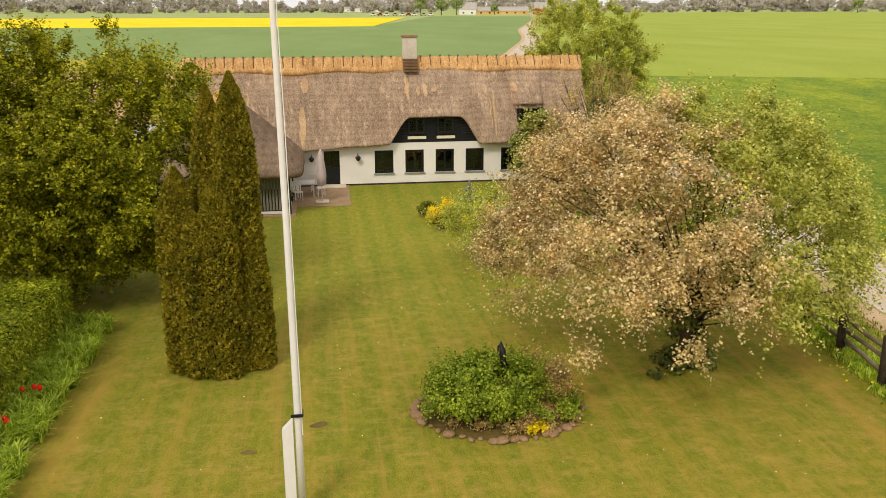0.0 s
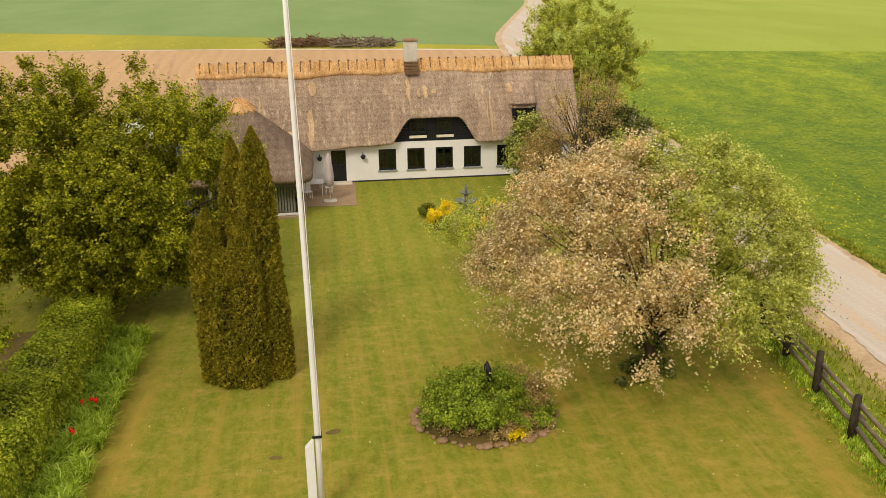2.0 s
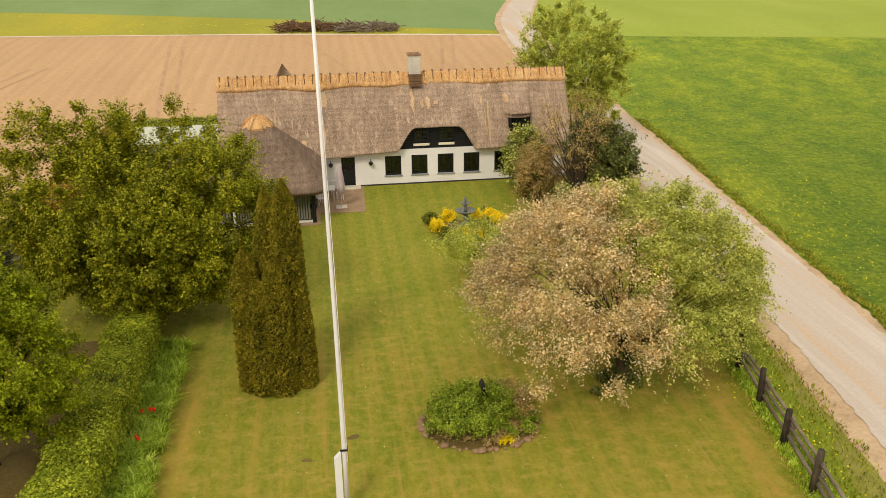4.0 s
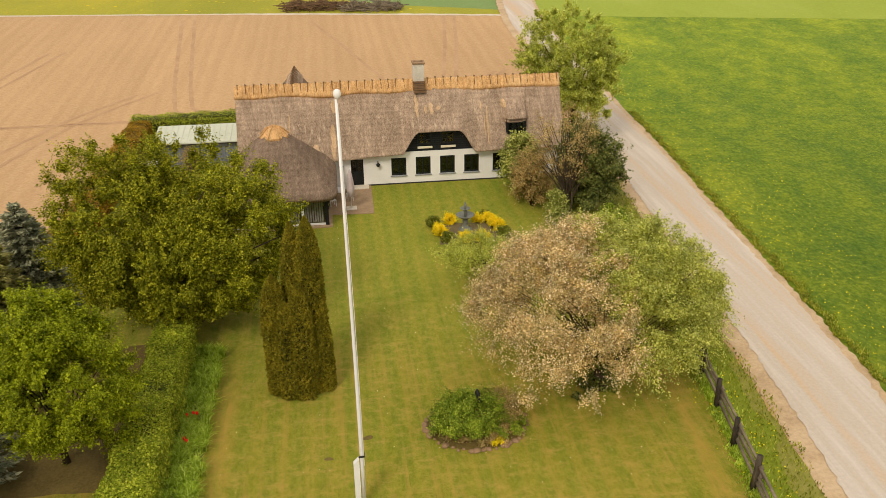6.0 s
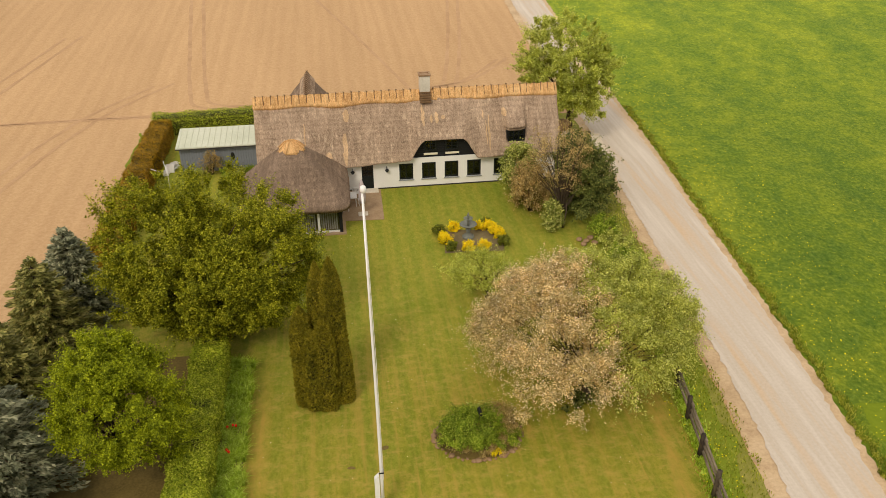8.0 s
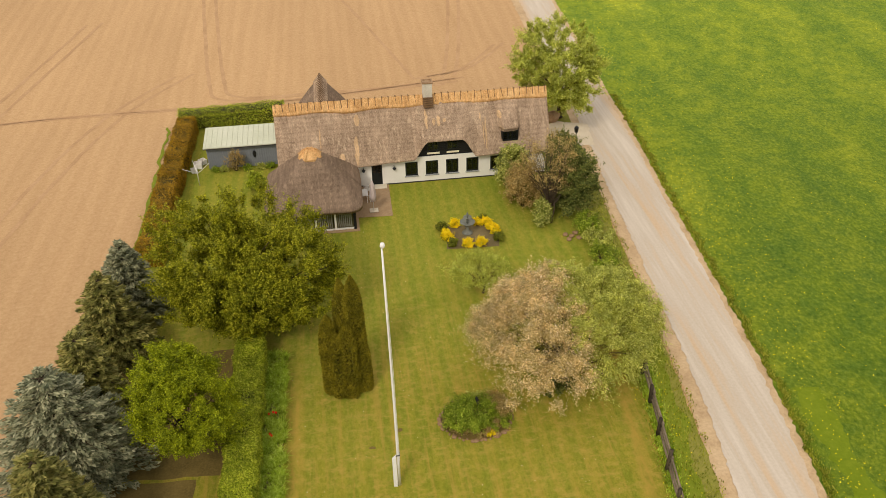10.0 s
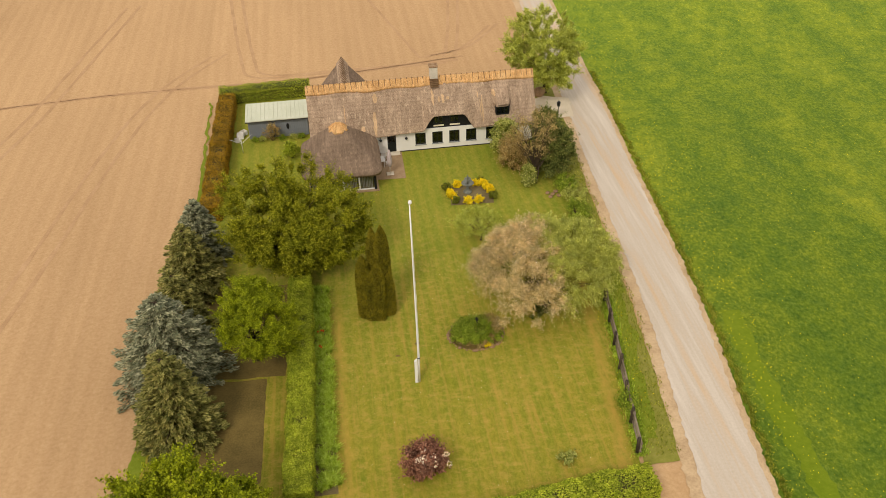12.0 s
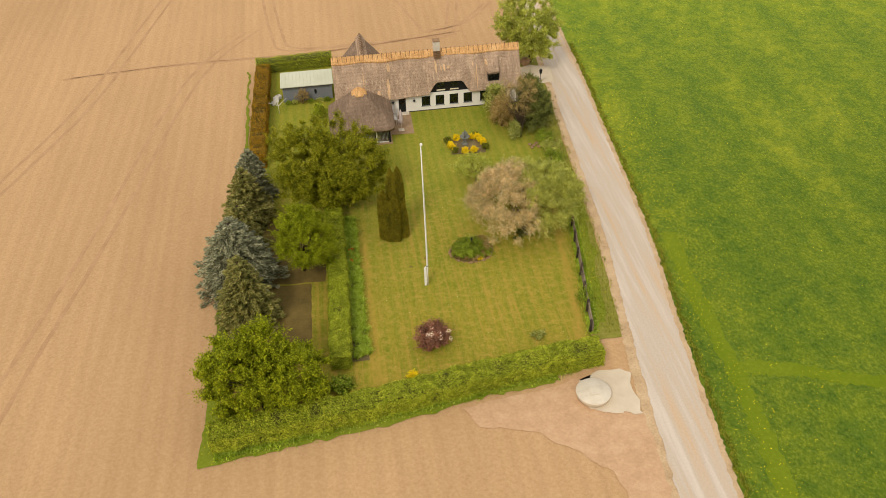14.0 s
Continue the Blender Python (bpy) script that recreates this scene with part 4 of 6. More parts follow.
for k in range(4):
    a0, a1 = math.pi / 2 * k - math.pi / 4, math.pi / 2 * k + math.pi / 4
    p, q = Vector((PR * math.cos(a0), PR * math.sin(a0), 0)), Vector((PR * math.cos(a1), PR * math.sin(a1), 0))
    L = (q - p).length
    m = Matrix.Translation(p) @ Matrix.Rotation(math.atan2(q.y - p.y, q.x - p.x), 4, "Z")
    if k in (0, 3):
        n = 4
        w = L / n
        bars = [((0, -0.06, 0.10), (L, 0.06, 0.22)), ((0, -0.06, 2.18), (L, 0.06, 2.30))]
        bars += [((max(i * w - 0.08, 0), -0.05, 0.22), (min(i * w + 0.08, L), 0.05, 2.18)) for i in range(n + 1)]
        side = part("glazed_side", boxes_mesh("glazed_side", bars, M_WHITE), pav, "white framed glass doors", m)
        for s in range(n):
            pane = part("pane", boxes_mesh("pane", [((s * w + 0.085, -0.006, 0.225), ((s + 1) * w - 0.085, 0.006, 2.175))], M_GLASS), side)
            pane.visible_shadow = False
            if k == 3:
                part("blind", boxes_mesh("blind", [((s * w + 0.13 + i * 0.15, 0.14, 0.24), (s * w + 0.23 + i * 0.15, 0.16, 2.14)) for i in range(8)], M_CLOTH), side, "pale slatted blind")
    else:
        part("wall_side", boxes_mesh("wall_side", [((0.08, -0.1, 0), (L - 0.08, 0.1, 2.3))], M_WALL), pav, "", m)
    part("post", boxes_mesh("post", [((-0.08, -0.11, 0), (0.08, 0.11, 2.35))], M_BLACK, 0.01), pav, "black corner post", m)
part("floor_slab", boxes_mesh("floor_slab", [((-3.35, -3.35, 0), (3.35, 3.35, 0.08))], M_PAVE), pav)

# ---- shed ----
shed = thing("garden_shed", (0, 0, 0), "blue-grey boarded shed with a pale flat roof", "shed")
SX0, SX1, SY0, SY1 = -17.0, -10.8, 5.4, 8.3
part("walls", boxes_mesh("walls", [((SX0, SY0, 0), (SX1, SY0 + 0.08, 2.08)), ((SX0, SY1 - 0.08, 0), (SX1, SY1, 2.4)), ((SX0, SY0 + 0.08, 0), (SX0 + 0.08, SY1 - 0.08, 2.2)), ((SX1 - 0.08, SY0 + 0.08, 0), (SX1, SY1 - 0.08, 2.2))], M_SHEDWALL), shed)
board_me = boxes_mesh("board", [((-0.075, -0.025, 0.02), (0.075, 0.0, 2.06))], M_SHEDWALL, 0.006)
x = SX0 + 0.08
while x < SX1:
    part("board", board_me, shed, at=pose(x, SY0 - 0.002, 0))
    x += 0.20
rv = [(SX0 - 0.2, SY0 - 0.35, 2.14), (SX1 + 0.2, SY0 - 0.35, 2.14), (SX1 + 0.2, SY1 + 0.2, 2.50), (SX0 - 0.2, SY1 + 0.2, 2.50)]
part("roof", mesh_of("roof", rv + [(p[0], p[1], p[2] + 0.10) for p in rv], [(3, 2, 1, 0), (4, 5, 6, 7), (0, 1, 5, 4), (1, 2, 6, 5), (2, 3, 7, 6), (3, 0, 4, 7)], M_SHEDROOF), shed, "pale weathered sheet roof")
x = SX0
rib_me = boxes_mesh("roof_rib", [((-0.025, -1.72, 0), (0.025, 1.70, 0.03))], M_SHEDROOF, 0.008)
while x < SX1 + 0.2:
    part("roof_rib", rib_me, shed, at=pose(x, (SY0 + SY1) / 2 - 0.07, 2.422, math.degrees(math.atan2(0.36, 3.45))))
    x += 0.45
part("gutter", boxes_mesh("gutter", [((SX0 - 0.2, SY0 - 0.41, 2.08), (SX1 + 0.2, SY0 - 0.355, 2.16))], M_PLINTH, 0.01), shed)

# ---- trees and shrubs ----
def leafy_tree(name, base, crowns, lobe_r, per, size, mat, label, seed, r0=0.2, stems=1, low=-0.75, category="tree", limbs=30, floor=0.35, droop=0.0, trunk_h=None):
    """crowns: (centre, radii, number of clumps) for each bough of the crown."""
    rng = np.random.RandomState(seed)
    tree = thing(name, (base[0], base[1], 0), label, category)
    cs, rs, heart = [], [], np.zeros(3)
    for centre, radii, lobes in crowns:
        c, r = lobed(rng, radii, lobes, lobe_r, low)
        cs.append(c + np.array([centre[0] - base[0], centre[1] - base[1], centre[2]]))
        rs.append(r)
        heart = heart + np.array([centre[0] - base[0], centre[1] - base[1], centre[2] * 0.7]) / len(crowns)
    c, r = np.concatenate(cs), np.concatenate(rs)
    c[:, 2] = np.maximum(c[:, 2], floor)
    h = trunk_h or max(heart[2] * 0.6, 0.5)
    part("trunk", trunk_mesh(rng, h, r0, c[rng.permutation(len(c))[:limbs]], stems, (0.1 * rng.uniform(-1, 1), 0.1)), tree)
    part("crown", sprays(rng, c, r, heart, per, size, mat, droop=droop), tree)
    return tree


leafy_tree("maple_tree", (-12.6, -17.4), [((-14.3, -18.0, 5.4), (3.9, 4.0, 4.5), 190), ((-9.3, -18.2, 4.6), (3.7, 4.2, 4.0), 180), ((-12.0, -20.2, 4.3), (3.8, 2.3, 2.9), 110), ((-11.6, -15.6, 5.4), (3.8, 3.0, 4.2), 90), ((-11.4, -17.4, 2.2), (3.6, 2.8, 2.0), 90)], 0.62, 520, 0.088, L_MAPLE, "broad yellow-green leafy tree over the flower border", 21, 0.26, 2, -0.95)
leafy_tree("young_tree", (-15.2, -28.6), [((-14.6, -29.3, 3.9), (3.0, 2.7, 3.1), 190), ((-15.0, -29.0, 5.9), (2.2, 2.0, 1.9), 90)], 0.5, 480, 0.072, L_CHERRY, "small fresh green tree beside the clipped hedge", 22, 0.12, 1, -0.9)
leafy_tree("ash_tree", (16.2, 10.6), [((15.0, 8.4, 6.6), (4.4, 4.0, 4.4), 220), ((16.2, 8.8, 4.6), (3.6, 3.6, 3.6), 120)], 0.55, 420, 0.10, L_ASH, "round green tree beside the lane behind the house", 23, 0.25, 1, -0.95)
leafy_tree("corner_bush", (-18.8, -45.6), [((-20.2, -45.6, 4.0), (3.2, 2.8, 3.9), 150), ((-16.4, -45.2, 3.2), (3.4, 2.8, 3.2), 150), ((-18.4, -44.2, 4.8), (2.6, 2.2, 3.6), 90)], 0.62, 330, 0.12, L_CHERRY, "big spreading green bush at the hedge corner", 24, 0.12, 3, -0.9, "bush")


# the old apple tree: one half in faded blossom, the other in leaf, on an ivy-clad trunk
rng = np.random.RandomState(31)
apple = thing("apple_tree", (7.0, -26.7, 0), "old apple tree, half faded pink blossom and half green", "tree")
n = 560
a = rng.uniform(0, 2 * math.pi, n)
q = np.sqrt(rng.uniform(0.0, 1.0, n))
bump = 1 + 0.10 * np.sin(a * 3 + 1.0) + 0.07 * np.sin(a * 5)
top = 2.5 + 4.9 * np.sqrt(np.maximum(1 - (q * 0.97) ** 2, 0.0))
z = np.where(rng.uniform(0, 1, n) < 0.70, top - rng.uniform(0, 1.1, n), rng.uniform(2.7, 5.4, n) * (1 - 0.25 * q))
c = np.stack([5.4 * q * bump * np.cos(a) + 0.1, 4.3 * q * bump * np.sin(a) + 0.9, z + 0.15 - 0.6 * (q > 0.8) * rng.uniform(0, 1, n)], 1)
c = c[~((c[:, 2] < 3.3) & (np.hypot(c[:, 0], c[:, 1]) < 2.4) & (rng.uniform(0, 1, len(c)) < 0.7))]
low = np.stack([rng.normal(-0.2, 0.7, 12), rng.normal(-0.5, 0.5, 12), rng.uniform(2.3, 3.3, 12)], 1)
c = np.concatenate([c, low])
r = 0.62 * rng.uniform(0.55, 1.3, len(c))
green = (c[:, 0] + 0.25 * c[:, 2] + rng.normal(0, 0.5, len(c)) > 1.3) & (c[:, 2] + c[:, 0] > 3.0)
part("trunk", trunk_mesh(rng, 2.0, 0.24, c[rng.permutation(len(c))[:90]], thick=0.13), apple)
part("leafy_crown", sprays(rng, c[green], r[green], (0, 0.6, 2.0), 300, 0.075, L_APPLE, "leafy_crown", 10, 0.8, 0.1, 0.35), apple, "fresh green leaves")
part("blossom_crown", sprays(rng, c[~green], r[~green], (0, 0.6, 2.0), 300, 0.072, L_BLOSSOM, "blossom_crown", 10, 0.8, 0.1, 0.4), apple, "faded pinkish brown blossom")
part("petals", clump_leaves(rng, c[~green], r[~green] * 1.35, 40, 0.042, L_SPARK, "petals"), apple, "pale open petals")
ci = np.stack([rng.normal(0, 0.26, 60), rng.normal(0, 0.26, 60), rng.uniform(0.1, 2.0, 60)], 1)
ci[:16] = np.stack([rng.normal(0, 0.55, 16), rng.normal(0, 0.45, 16), np.full(16, 0.15)], 1)
part("ivy", clump_leaves(rng, ci, np.full(60, 0.22), 60, 0.10, L_YEW, "ivy"), apple, "dark ivy round the trunk")

leafy_tree("small_plum_tree", (3.7, -16.6), [((3.3, -16.4, 1.9), (2.4, 1.8, 1.35), 110)], 0.45, 150, 0.06, L_ASH, "thin pale green little tree on the lawn", 33, 0.07)


def conifer(name, base, h, radius, mat, label, seed, per=90, tiers=17, group=""):
    """Whorls of drooping boughs round a straight stem, with needle sprays along each bough."""
    rng = np.random.RandomState(seed)
    tree = thing(name, (base[0], base[1], 0), label, "spruce", group)
    verts, faces = [], []
    tube(verts, faces, [(0, 0, 0), (0, 0, h * 0.5), (0, 0, h * 0.98)], [0.2, 0.12, 0.02], 8)
    cs, us, vs = [], [], []
    for i in range(tiers):
        k = i / (tiers - 1)
        z0 = 0.5 + (h - 0.8) * k
        reach = radius * (1 - k) ** 0.62 * rng.uniform(0.88, 1.1) + 0.18
        n = int(9 + 8 * (1 - k))
        for j in range(n):
            a = 2 * math.pi * (j + rng.uniform(-0.35, 0.35)) / n + i * 0.7
            ln = reach * rng.uniform(0.75, 1.12)
            d = np.array([math.cos(a), math.sin(a), 0])
            side = np.array([-d[1], d[0], 0])
            tip = np.array([0, 0, z0]) + d * ln + np.array([0, 0, -0.22 * ln + 0.12])
            if j % 2 == 0:
                tube(verts, faces, [(0, 0, z0), tuple(tip)], [0.04, 0.01], 5)
            m = int(per * (0.35 + ln / radius))
            s = rng.uniform(0.2, 1.0, m) ** 0.7
            w = 0.34 * ln * (1.05 - s) + 0.10
            p = np.array([0, 0, z0])[None] + s[:, None] * (tip - np.array([0, 0, z0]))[None] + side[None] * (rng.uniform(-1, 1, m) * w)[:, None] + np.array([0, 0, 1.0])[None] * (rng.uniform(-0.16, 0.07, m) + 0.10 * s * s)[:, None]
            out = unit(d[None] + side[None] * rng.uniform(-0.9, 0.9, (m, 1)) + np.array([0, 0, 1.0])[None] * rng.uniform(-0.25, 0.35, (m, 1)))
            flat = unit(np.cross(out, np.array([0, 0, 1.0])[None] + rng.normal(0, 0.5, (m, 3))))
            sz = rng.uniform(0.7, 1.3, (m, 1))
            cs.append(p)
            us.append(flat * 0.055 * sz)
            vs.append(out * 0.17 * sz)
    part("trunk", mesh_of("trunk", verts, faces, M_BARK, True), tree)
    part("foliage", quads_mesh("foliage", np.concatenate(cs), np.concatenate(us), np.concatenate(vs), mat), tree)
    return tree


conifer("blue_spruce", (-21.2, -29.2), 7.6, 4.3, L_BLUE, "bushy silver-blue spruce at the field edge", 41, 120, 18, "spruces along the field")
conifer("green_spruce", (-20.2, -35.0), 7.6, 2.9, L_SPRUCE, "dense green spruce beside the vegetable plot", 42, 120, 18, "spruces along the field")
conifer("green_spruce", (-20.9, -24.6), 6.2, 2.4, L_SPRUCE, "olive green spruce between the others", 45, 100, 15, "spruces along the field")
conifer("green_spruce", (-20.6, -19.2), 6.4, 2.7, L_SPRUCE, "olive green spruce at the field edge", 43, 110, 16, "spruces along the field")
conifer("blue_spruce", (-20.2, -14.8), 5.8, 2.2, L_BLUE, "grey-blue spruce near the russet hedge", 44, 110, 15, "spruces along the field")


def column(rng, tree, at, h, rad, n):
    """One upright cypress column: a tapered dark core and a fine upright skin of sprays."""
    verts, faces = [], []
    prof = lambda k: rad * (1.0 - 0.08 * k if k < 0.3 else 0.955 * (1 - ((k - 0.3) / 0.7) ** 5.0) + 0.02)
    tube(verts, faces, [(at[0], at[1], h * k) for k in (0, 0.1, 0.3, 0.5, 0.7, 0.85, 0.96)], [prof(k) * 0.82 for k in (0, 0.1, 0.3, 0.5, 0.7, 0.85, 0.96)], 14, 0.06, rng)
    n = int(n * 2.1)
    k = rng.uniform(0.0, 1.0, n) ** 1.05
    a = rng.uniform(0, 2 * math.pi, n)
    rib = 1 + 0.06 * np.sin(a * 5 + 2 * np.sin(k * 7)) + 0.10 * np.sin(a * 11 + 5 * np.sin(k * 17)) * np.sin(k * h * 9 + a * 4) + 0.05 * np.sin(k * h * 17 - a * 13)
    pr = np.array([prof(q) for q in k]) * rib * rng.uniform(0.88, 1.04, n)
    p = np.stack([at[0] + pr * np.cos(a), at[1] + pr * np.sin(a), k * h + 0.05], 1)
    out = np.stack([np.cos(a), np.sin(a), np.zeros(n)], 1)
    up = unit(out * 0.9 + np.array([0, 0, 0.8]) + rng.normal(0, 0.6, (n, 3)))
    side = unit(np.cross(up, out + rng.normal(0, 0.6, (n, 3))))
    s = rng.uniform(0.6, 1.3, (n, 1))
    part("core", mesh_of("core", verts, faces, M_TWIGS, True), tree, "woody inside, coloured dark for the shade within")
    part("foliage", quads_mesh("foliage", p, side * 0.030 * s, up * 0.050 * s, L_CYPRESS), tree)


cyp = thing("columnar_cypress", (-6.0, -24.7, 0), "dense olive-brown columnar cypress clump on the lawn", "cypress")
rng = np.random.RandomState(51)
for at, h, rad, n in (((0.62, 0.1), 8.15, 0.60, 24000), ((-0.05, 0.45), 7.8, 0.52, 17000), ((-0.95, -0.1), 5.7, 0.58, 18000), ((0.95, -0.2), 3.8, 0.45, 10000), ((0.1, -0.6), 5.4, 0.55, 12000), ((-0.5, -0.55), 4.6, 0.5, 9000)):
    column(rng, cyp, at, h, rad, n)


def hedge(name, line, width, height, mat, label, seed, density=900, size=0.078, group=""):
    """A clipped hedge along a line: a dark core and a skin of small leaves."""
    rng = np.random.RandomState(seed)
    h = thing(name, (line[0][0], line[0][1], 0), label, "hedge", group)
    core_v, core_f, P, N = [], [], [], []
    o = np.array(line[0], float)
    for (x0, y0), (x1, y1) in zip(line, line[1:]):
        a, b = np.array([x0, y0]) - o, np.array([x1, y1]) - o
        d = (b - a) / np.linalg.norm(b - a)
        nrm = np.array([-d[1], d[0]])
        ln = np.linalg.norm(b - a)
        w = width * 0.5
        steps = max(2, int(ln / 0.8))
        base = len(core_v)
        for i in range(steps + 1):
            c = a + d * ln * i / steps
            ww, hh = w * rng.uniform(0.84, 0.92), height * rng.uniform(0.90, 0.95)
            for s, z in ((-1, 0), (-1, hh * 0.85), (-0.6, hh), (0.6, hh), (1, hh * 0.85), (1, 0)):
                q = c + nrm * s * ww
                core_v.append((q[0], q[1], z))
        for i in range(steps):
            for k in range(5):
                m = base + i * 6 + k
                core_f.append((m, m + 1, m + 7, m + 6))
        core_f.append(tuple(base + k for k in range(6)))
        core_f.append(tuple(base + steps * 6 + k for k in reversed(range(6))))
        n = int(density * ln * (width + 2 * height) / 4)
        t = rng.uniform(-0.02, 1.02, n) * ln
        per = rng.uniform(0, 1, n) * (width + 2 * height)
        lump = 1 + 0.07 * np.sin(t * 1.7 + seed) + 0.05 * np.sin(t * 4.3)
        s = np.where(per < height, -1.0, np.where(per > height + width, 1.0, (per - height) / width * 2 - 1))
        z = np.where(per < height, per, np.where(per > height + width, 2 * height + width - per, height)) * (0.97 + 0.05 * np.sin(t * 2.3 + seed))
        rim = np.clip(np.abs(s) - 0.75, 0, 1) * (z > height * 0.85)
        z = z - rim * 0.5
        j = rng.normal(0, 0.055, (n, 3))
        xy = a[None] + d[None] * t[:, None] + nrm[None] * (s * w * lump)[:, None]
        P.append(np.stack([xy[:, 0], xy[:, 1], np.maximum(z, 0.04)], 1) + j)
        top = ((np.abs(s) < 0.99) * 1.0)[:, None]
        N.append(np.stack([nrm[0] * s, nrm[1] * s, 0 * s], 1) * (1 - top) + np.array([0, 0, 1.0]) * (top + 0.25))
        e = int(density * width * height / 3)
        for end, sg in ((a, -1), (b, 1)):
            q = end[None] + nrm[None] * rng.uniform(-w, w, (e, 1)) + d[None] * sg * 0.03
            P.append(np.stack([q[:, 0], q[:, 1], rng.uniform(0.05, height * 0.97, e)], 1) + rng.normal(0, 0.05, (e, 3)))
            N.append(np.repeat(np.array([[d[0] * sg, d[1] * sg, 0.2]]), e, 0))
    P, N = np.concatenate(P), np.concatenate(N)
    u, v = leaf_frames(rng, len(P), N, size, 0.42)
    part("core", mesh_of("core", core_v, core_f, M_TWIGS), h, "woody inside, coloured dark for the shade within")
    part("foliage", quads_mesh("foliage", P, u, v, mat), h)
    return h


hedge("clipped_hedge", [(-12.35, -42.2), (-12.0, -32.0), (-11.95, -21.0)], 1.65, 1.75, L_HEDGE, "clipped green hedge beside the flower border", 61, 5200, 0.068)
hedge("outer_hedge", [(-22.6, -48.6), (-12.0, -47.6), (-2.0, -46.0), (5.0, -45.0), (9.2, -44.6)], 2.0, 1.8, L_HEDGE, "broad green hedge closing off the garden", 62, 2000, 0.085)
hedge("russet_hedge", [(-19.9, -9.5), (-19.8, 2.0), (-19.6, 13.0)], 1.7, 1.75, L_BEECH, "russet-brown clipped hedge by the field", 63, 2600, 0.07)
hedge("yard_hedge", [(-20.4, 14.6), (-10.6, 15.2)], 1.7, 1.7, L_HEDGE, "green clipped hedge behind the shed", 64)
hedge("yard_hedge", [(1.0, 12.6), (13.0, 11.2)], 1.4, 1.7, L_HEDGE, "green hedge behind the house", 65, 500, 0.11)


def shrub(name, at, radii, mat, label, seed, lobes=40, lobe_r=0.32, per=70, size=0.10, category="shrub", group="", stems=True, low=-0.9, ball=False):
    rng = np.random.RandomState(seed)
    s = thing(name, (at[0], at[1], at[2] if len(at) > 2 else 0), label, category, group)
    c, r = lobed(rng, radii, lobes, lobe_r, low, 0.3)
    c[:, 2] = np.maximum(c[:, 2] + radii[2] * 0.85, 0.12)
    if stems:
        verts, faces = [], []
        for q in c[rng.permutation(len(c))[:14]]:
            tube(verts, faces, [(q[0] * 0.1, q[1] * 0.1, 0), (q[0] * 0.5, q[1] * 0.5, q[2] * 0.6), tuple(q)], [0.03, 0.02, 0.008], 5)
        part("stems", mesh_of("stems", verts, faces, M_BARK, True), s)
    if ball:
        part("foliage", clump_leaves(rng, c, r, per, size, mat, "foliage"), s)
    else:
        part("foliage", sprays(rng, c, r, (0, 0, radii[2] * 0.3), per, size, mat, "foliage", 8), s)
    return s


# the mixed shrubbery at the end of the house
shrub("laurel_bush", (8.7, -2.9), (1.6, 1.5, 2.5), L_LAUREL, "pale green variegated laurel against the wall", 71, 130, 0.5, 110, 0.13)
shrub("red_twig_bush", (9.0, -5.4), (1.8, 1.7, 2.3), L_TWIG, "reddish twiggy bush in bud", 72, 120, 0.5, 100, 0.085)
shrub("low_laurel", (9.8, -8.4), (0.95, 0.9, 1.2), L_LAUREL, "low variegated evergreen bush", 73, 50, 0.34, 110, 0.11)
shrub("dark_yew", (12.6, -6.6), (2.2, 2.6, 3.1), L_YEW, "dark green yew beside the lane", 74, 190, 0.55, 160, 0.12)
shrub("dark_yew", (12.9, -2.8), (1.8, 2.0, 2.9), L_YEW, "dark green juniper by the driveway", 75, 150, 0.5, 140, 0.12)
leafy_tree("bare_lilac_tree", (10.6, -8.2), [((10.7, -6.8, 4.5), (2.7, 2.1, 2.8), 150)], 0.5, 60, 0.075, L_TWIG, "thin lilac tree just coming into bud", 76, 0.07, 4, -0.8, limbs=110)
for i, (x, y, q) in enumerate(((13.2, -9.9, 1.2), (13.4, -12.0, 1.15), (13.0, -14.4, 1.2), (12.9, -17.0, 1.0), (12.6, -19.4, 0.9), (12.0, -21.8, 0.7))):
    shrub("scrub_bush", (x, y), (1.1 * q, 1.4 * q, 0.7 * q), (L_BUSH, L_APPLE)[i % 2], "scrubby green bush along the lane", 770 + i, 40, 0.36, 110, 0.095)
shrub("round_bush", (-12.6, 0.7), (1.0, 0.9, 1.0), L_HEDGE, "round light green bush behind the garden room", 78, 40, 0.35, 110, 0.11)
shrub("climbing_shrub", (-14.6, 4.7), (1.0, 0.45, 1.15), L_TWIG, "brown twiggy climbing shrub against the shed", 79, 50, 0.3, 70, 0.06)
red = shrub("purple_bush", (-4.4, -40.8), (1.5, 1.5, 1.3), L_PURPLE, "round purple-leaved bush with white blossom", 80, 80, 0.45, 150, 0.12)
rng = np.random.RandomState(81)
c = np.stack([rng.normal(0.6, 0.5, 20), rng.normal(-0.2, 0.4, 20), rng.uniform(1.2, 2.2, 20)], 1)
part("blossom", clump_leaves(rng, c, np.full(20, 0.22), 26, 0.09, L_SPARK, "blossom"), red, "white blossom sprays")
shrub("yellow_flowers", (-6.6, -44.2), (0.6, 0.35, 0.4), L_YELLOW, "small clump of yellow flowers by the hedge", 82, 16, 0.2, 60, 0.08, "flowers", stems=False)
for i, (x, y, s) in enumerate(((-17.6, -42.2, 1.0), (-12.4, -44.6, 0.8))):
    shrub("green_shrub", (x, y), (1.3 * s, 1.2 * s, 1.0 * s), L_BUSH, "loose green shrub near the corner", 83 + i, 40, 0.4, 90, 0.13)
shrub("fence_bush", (10.0, -37.6), (0.8, 1.2, 0.8), L_BUSH, "twiggy grey-green bush by the fence", 86, 40, 0.3, 50, 0.09)

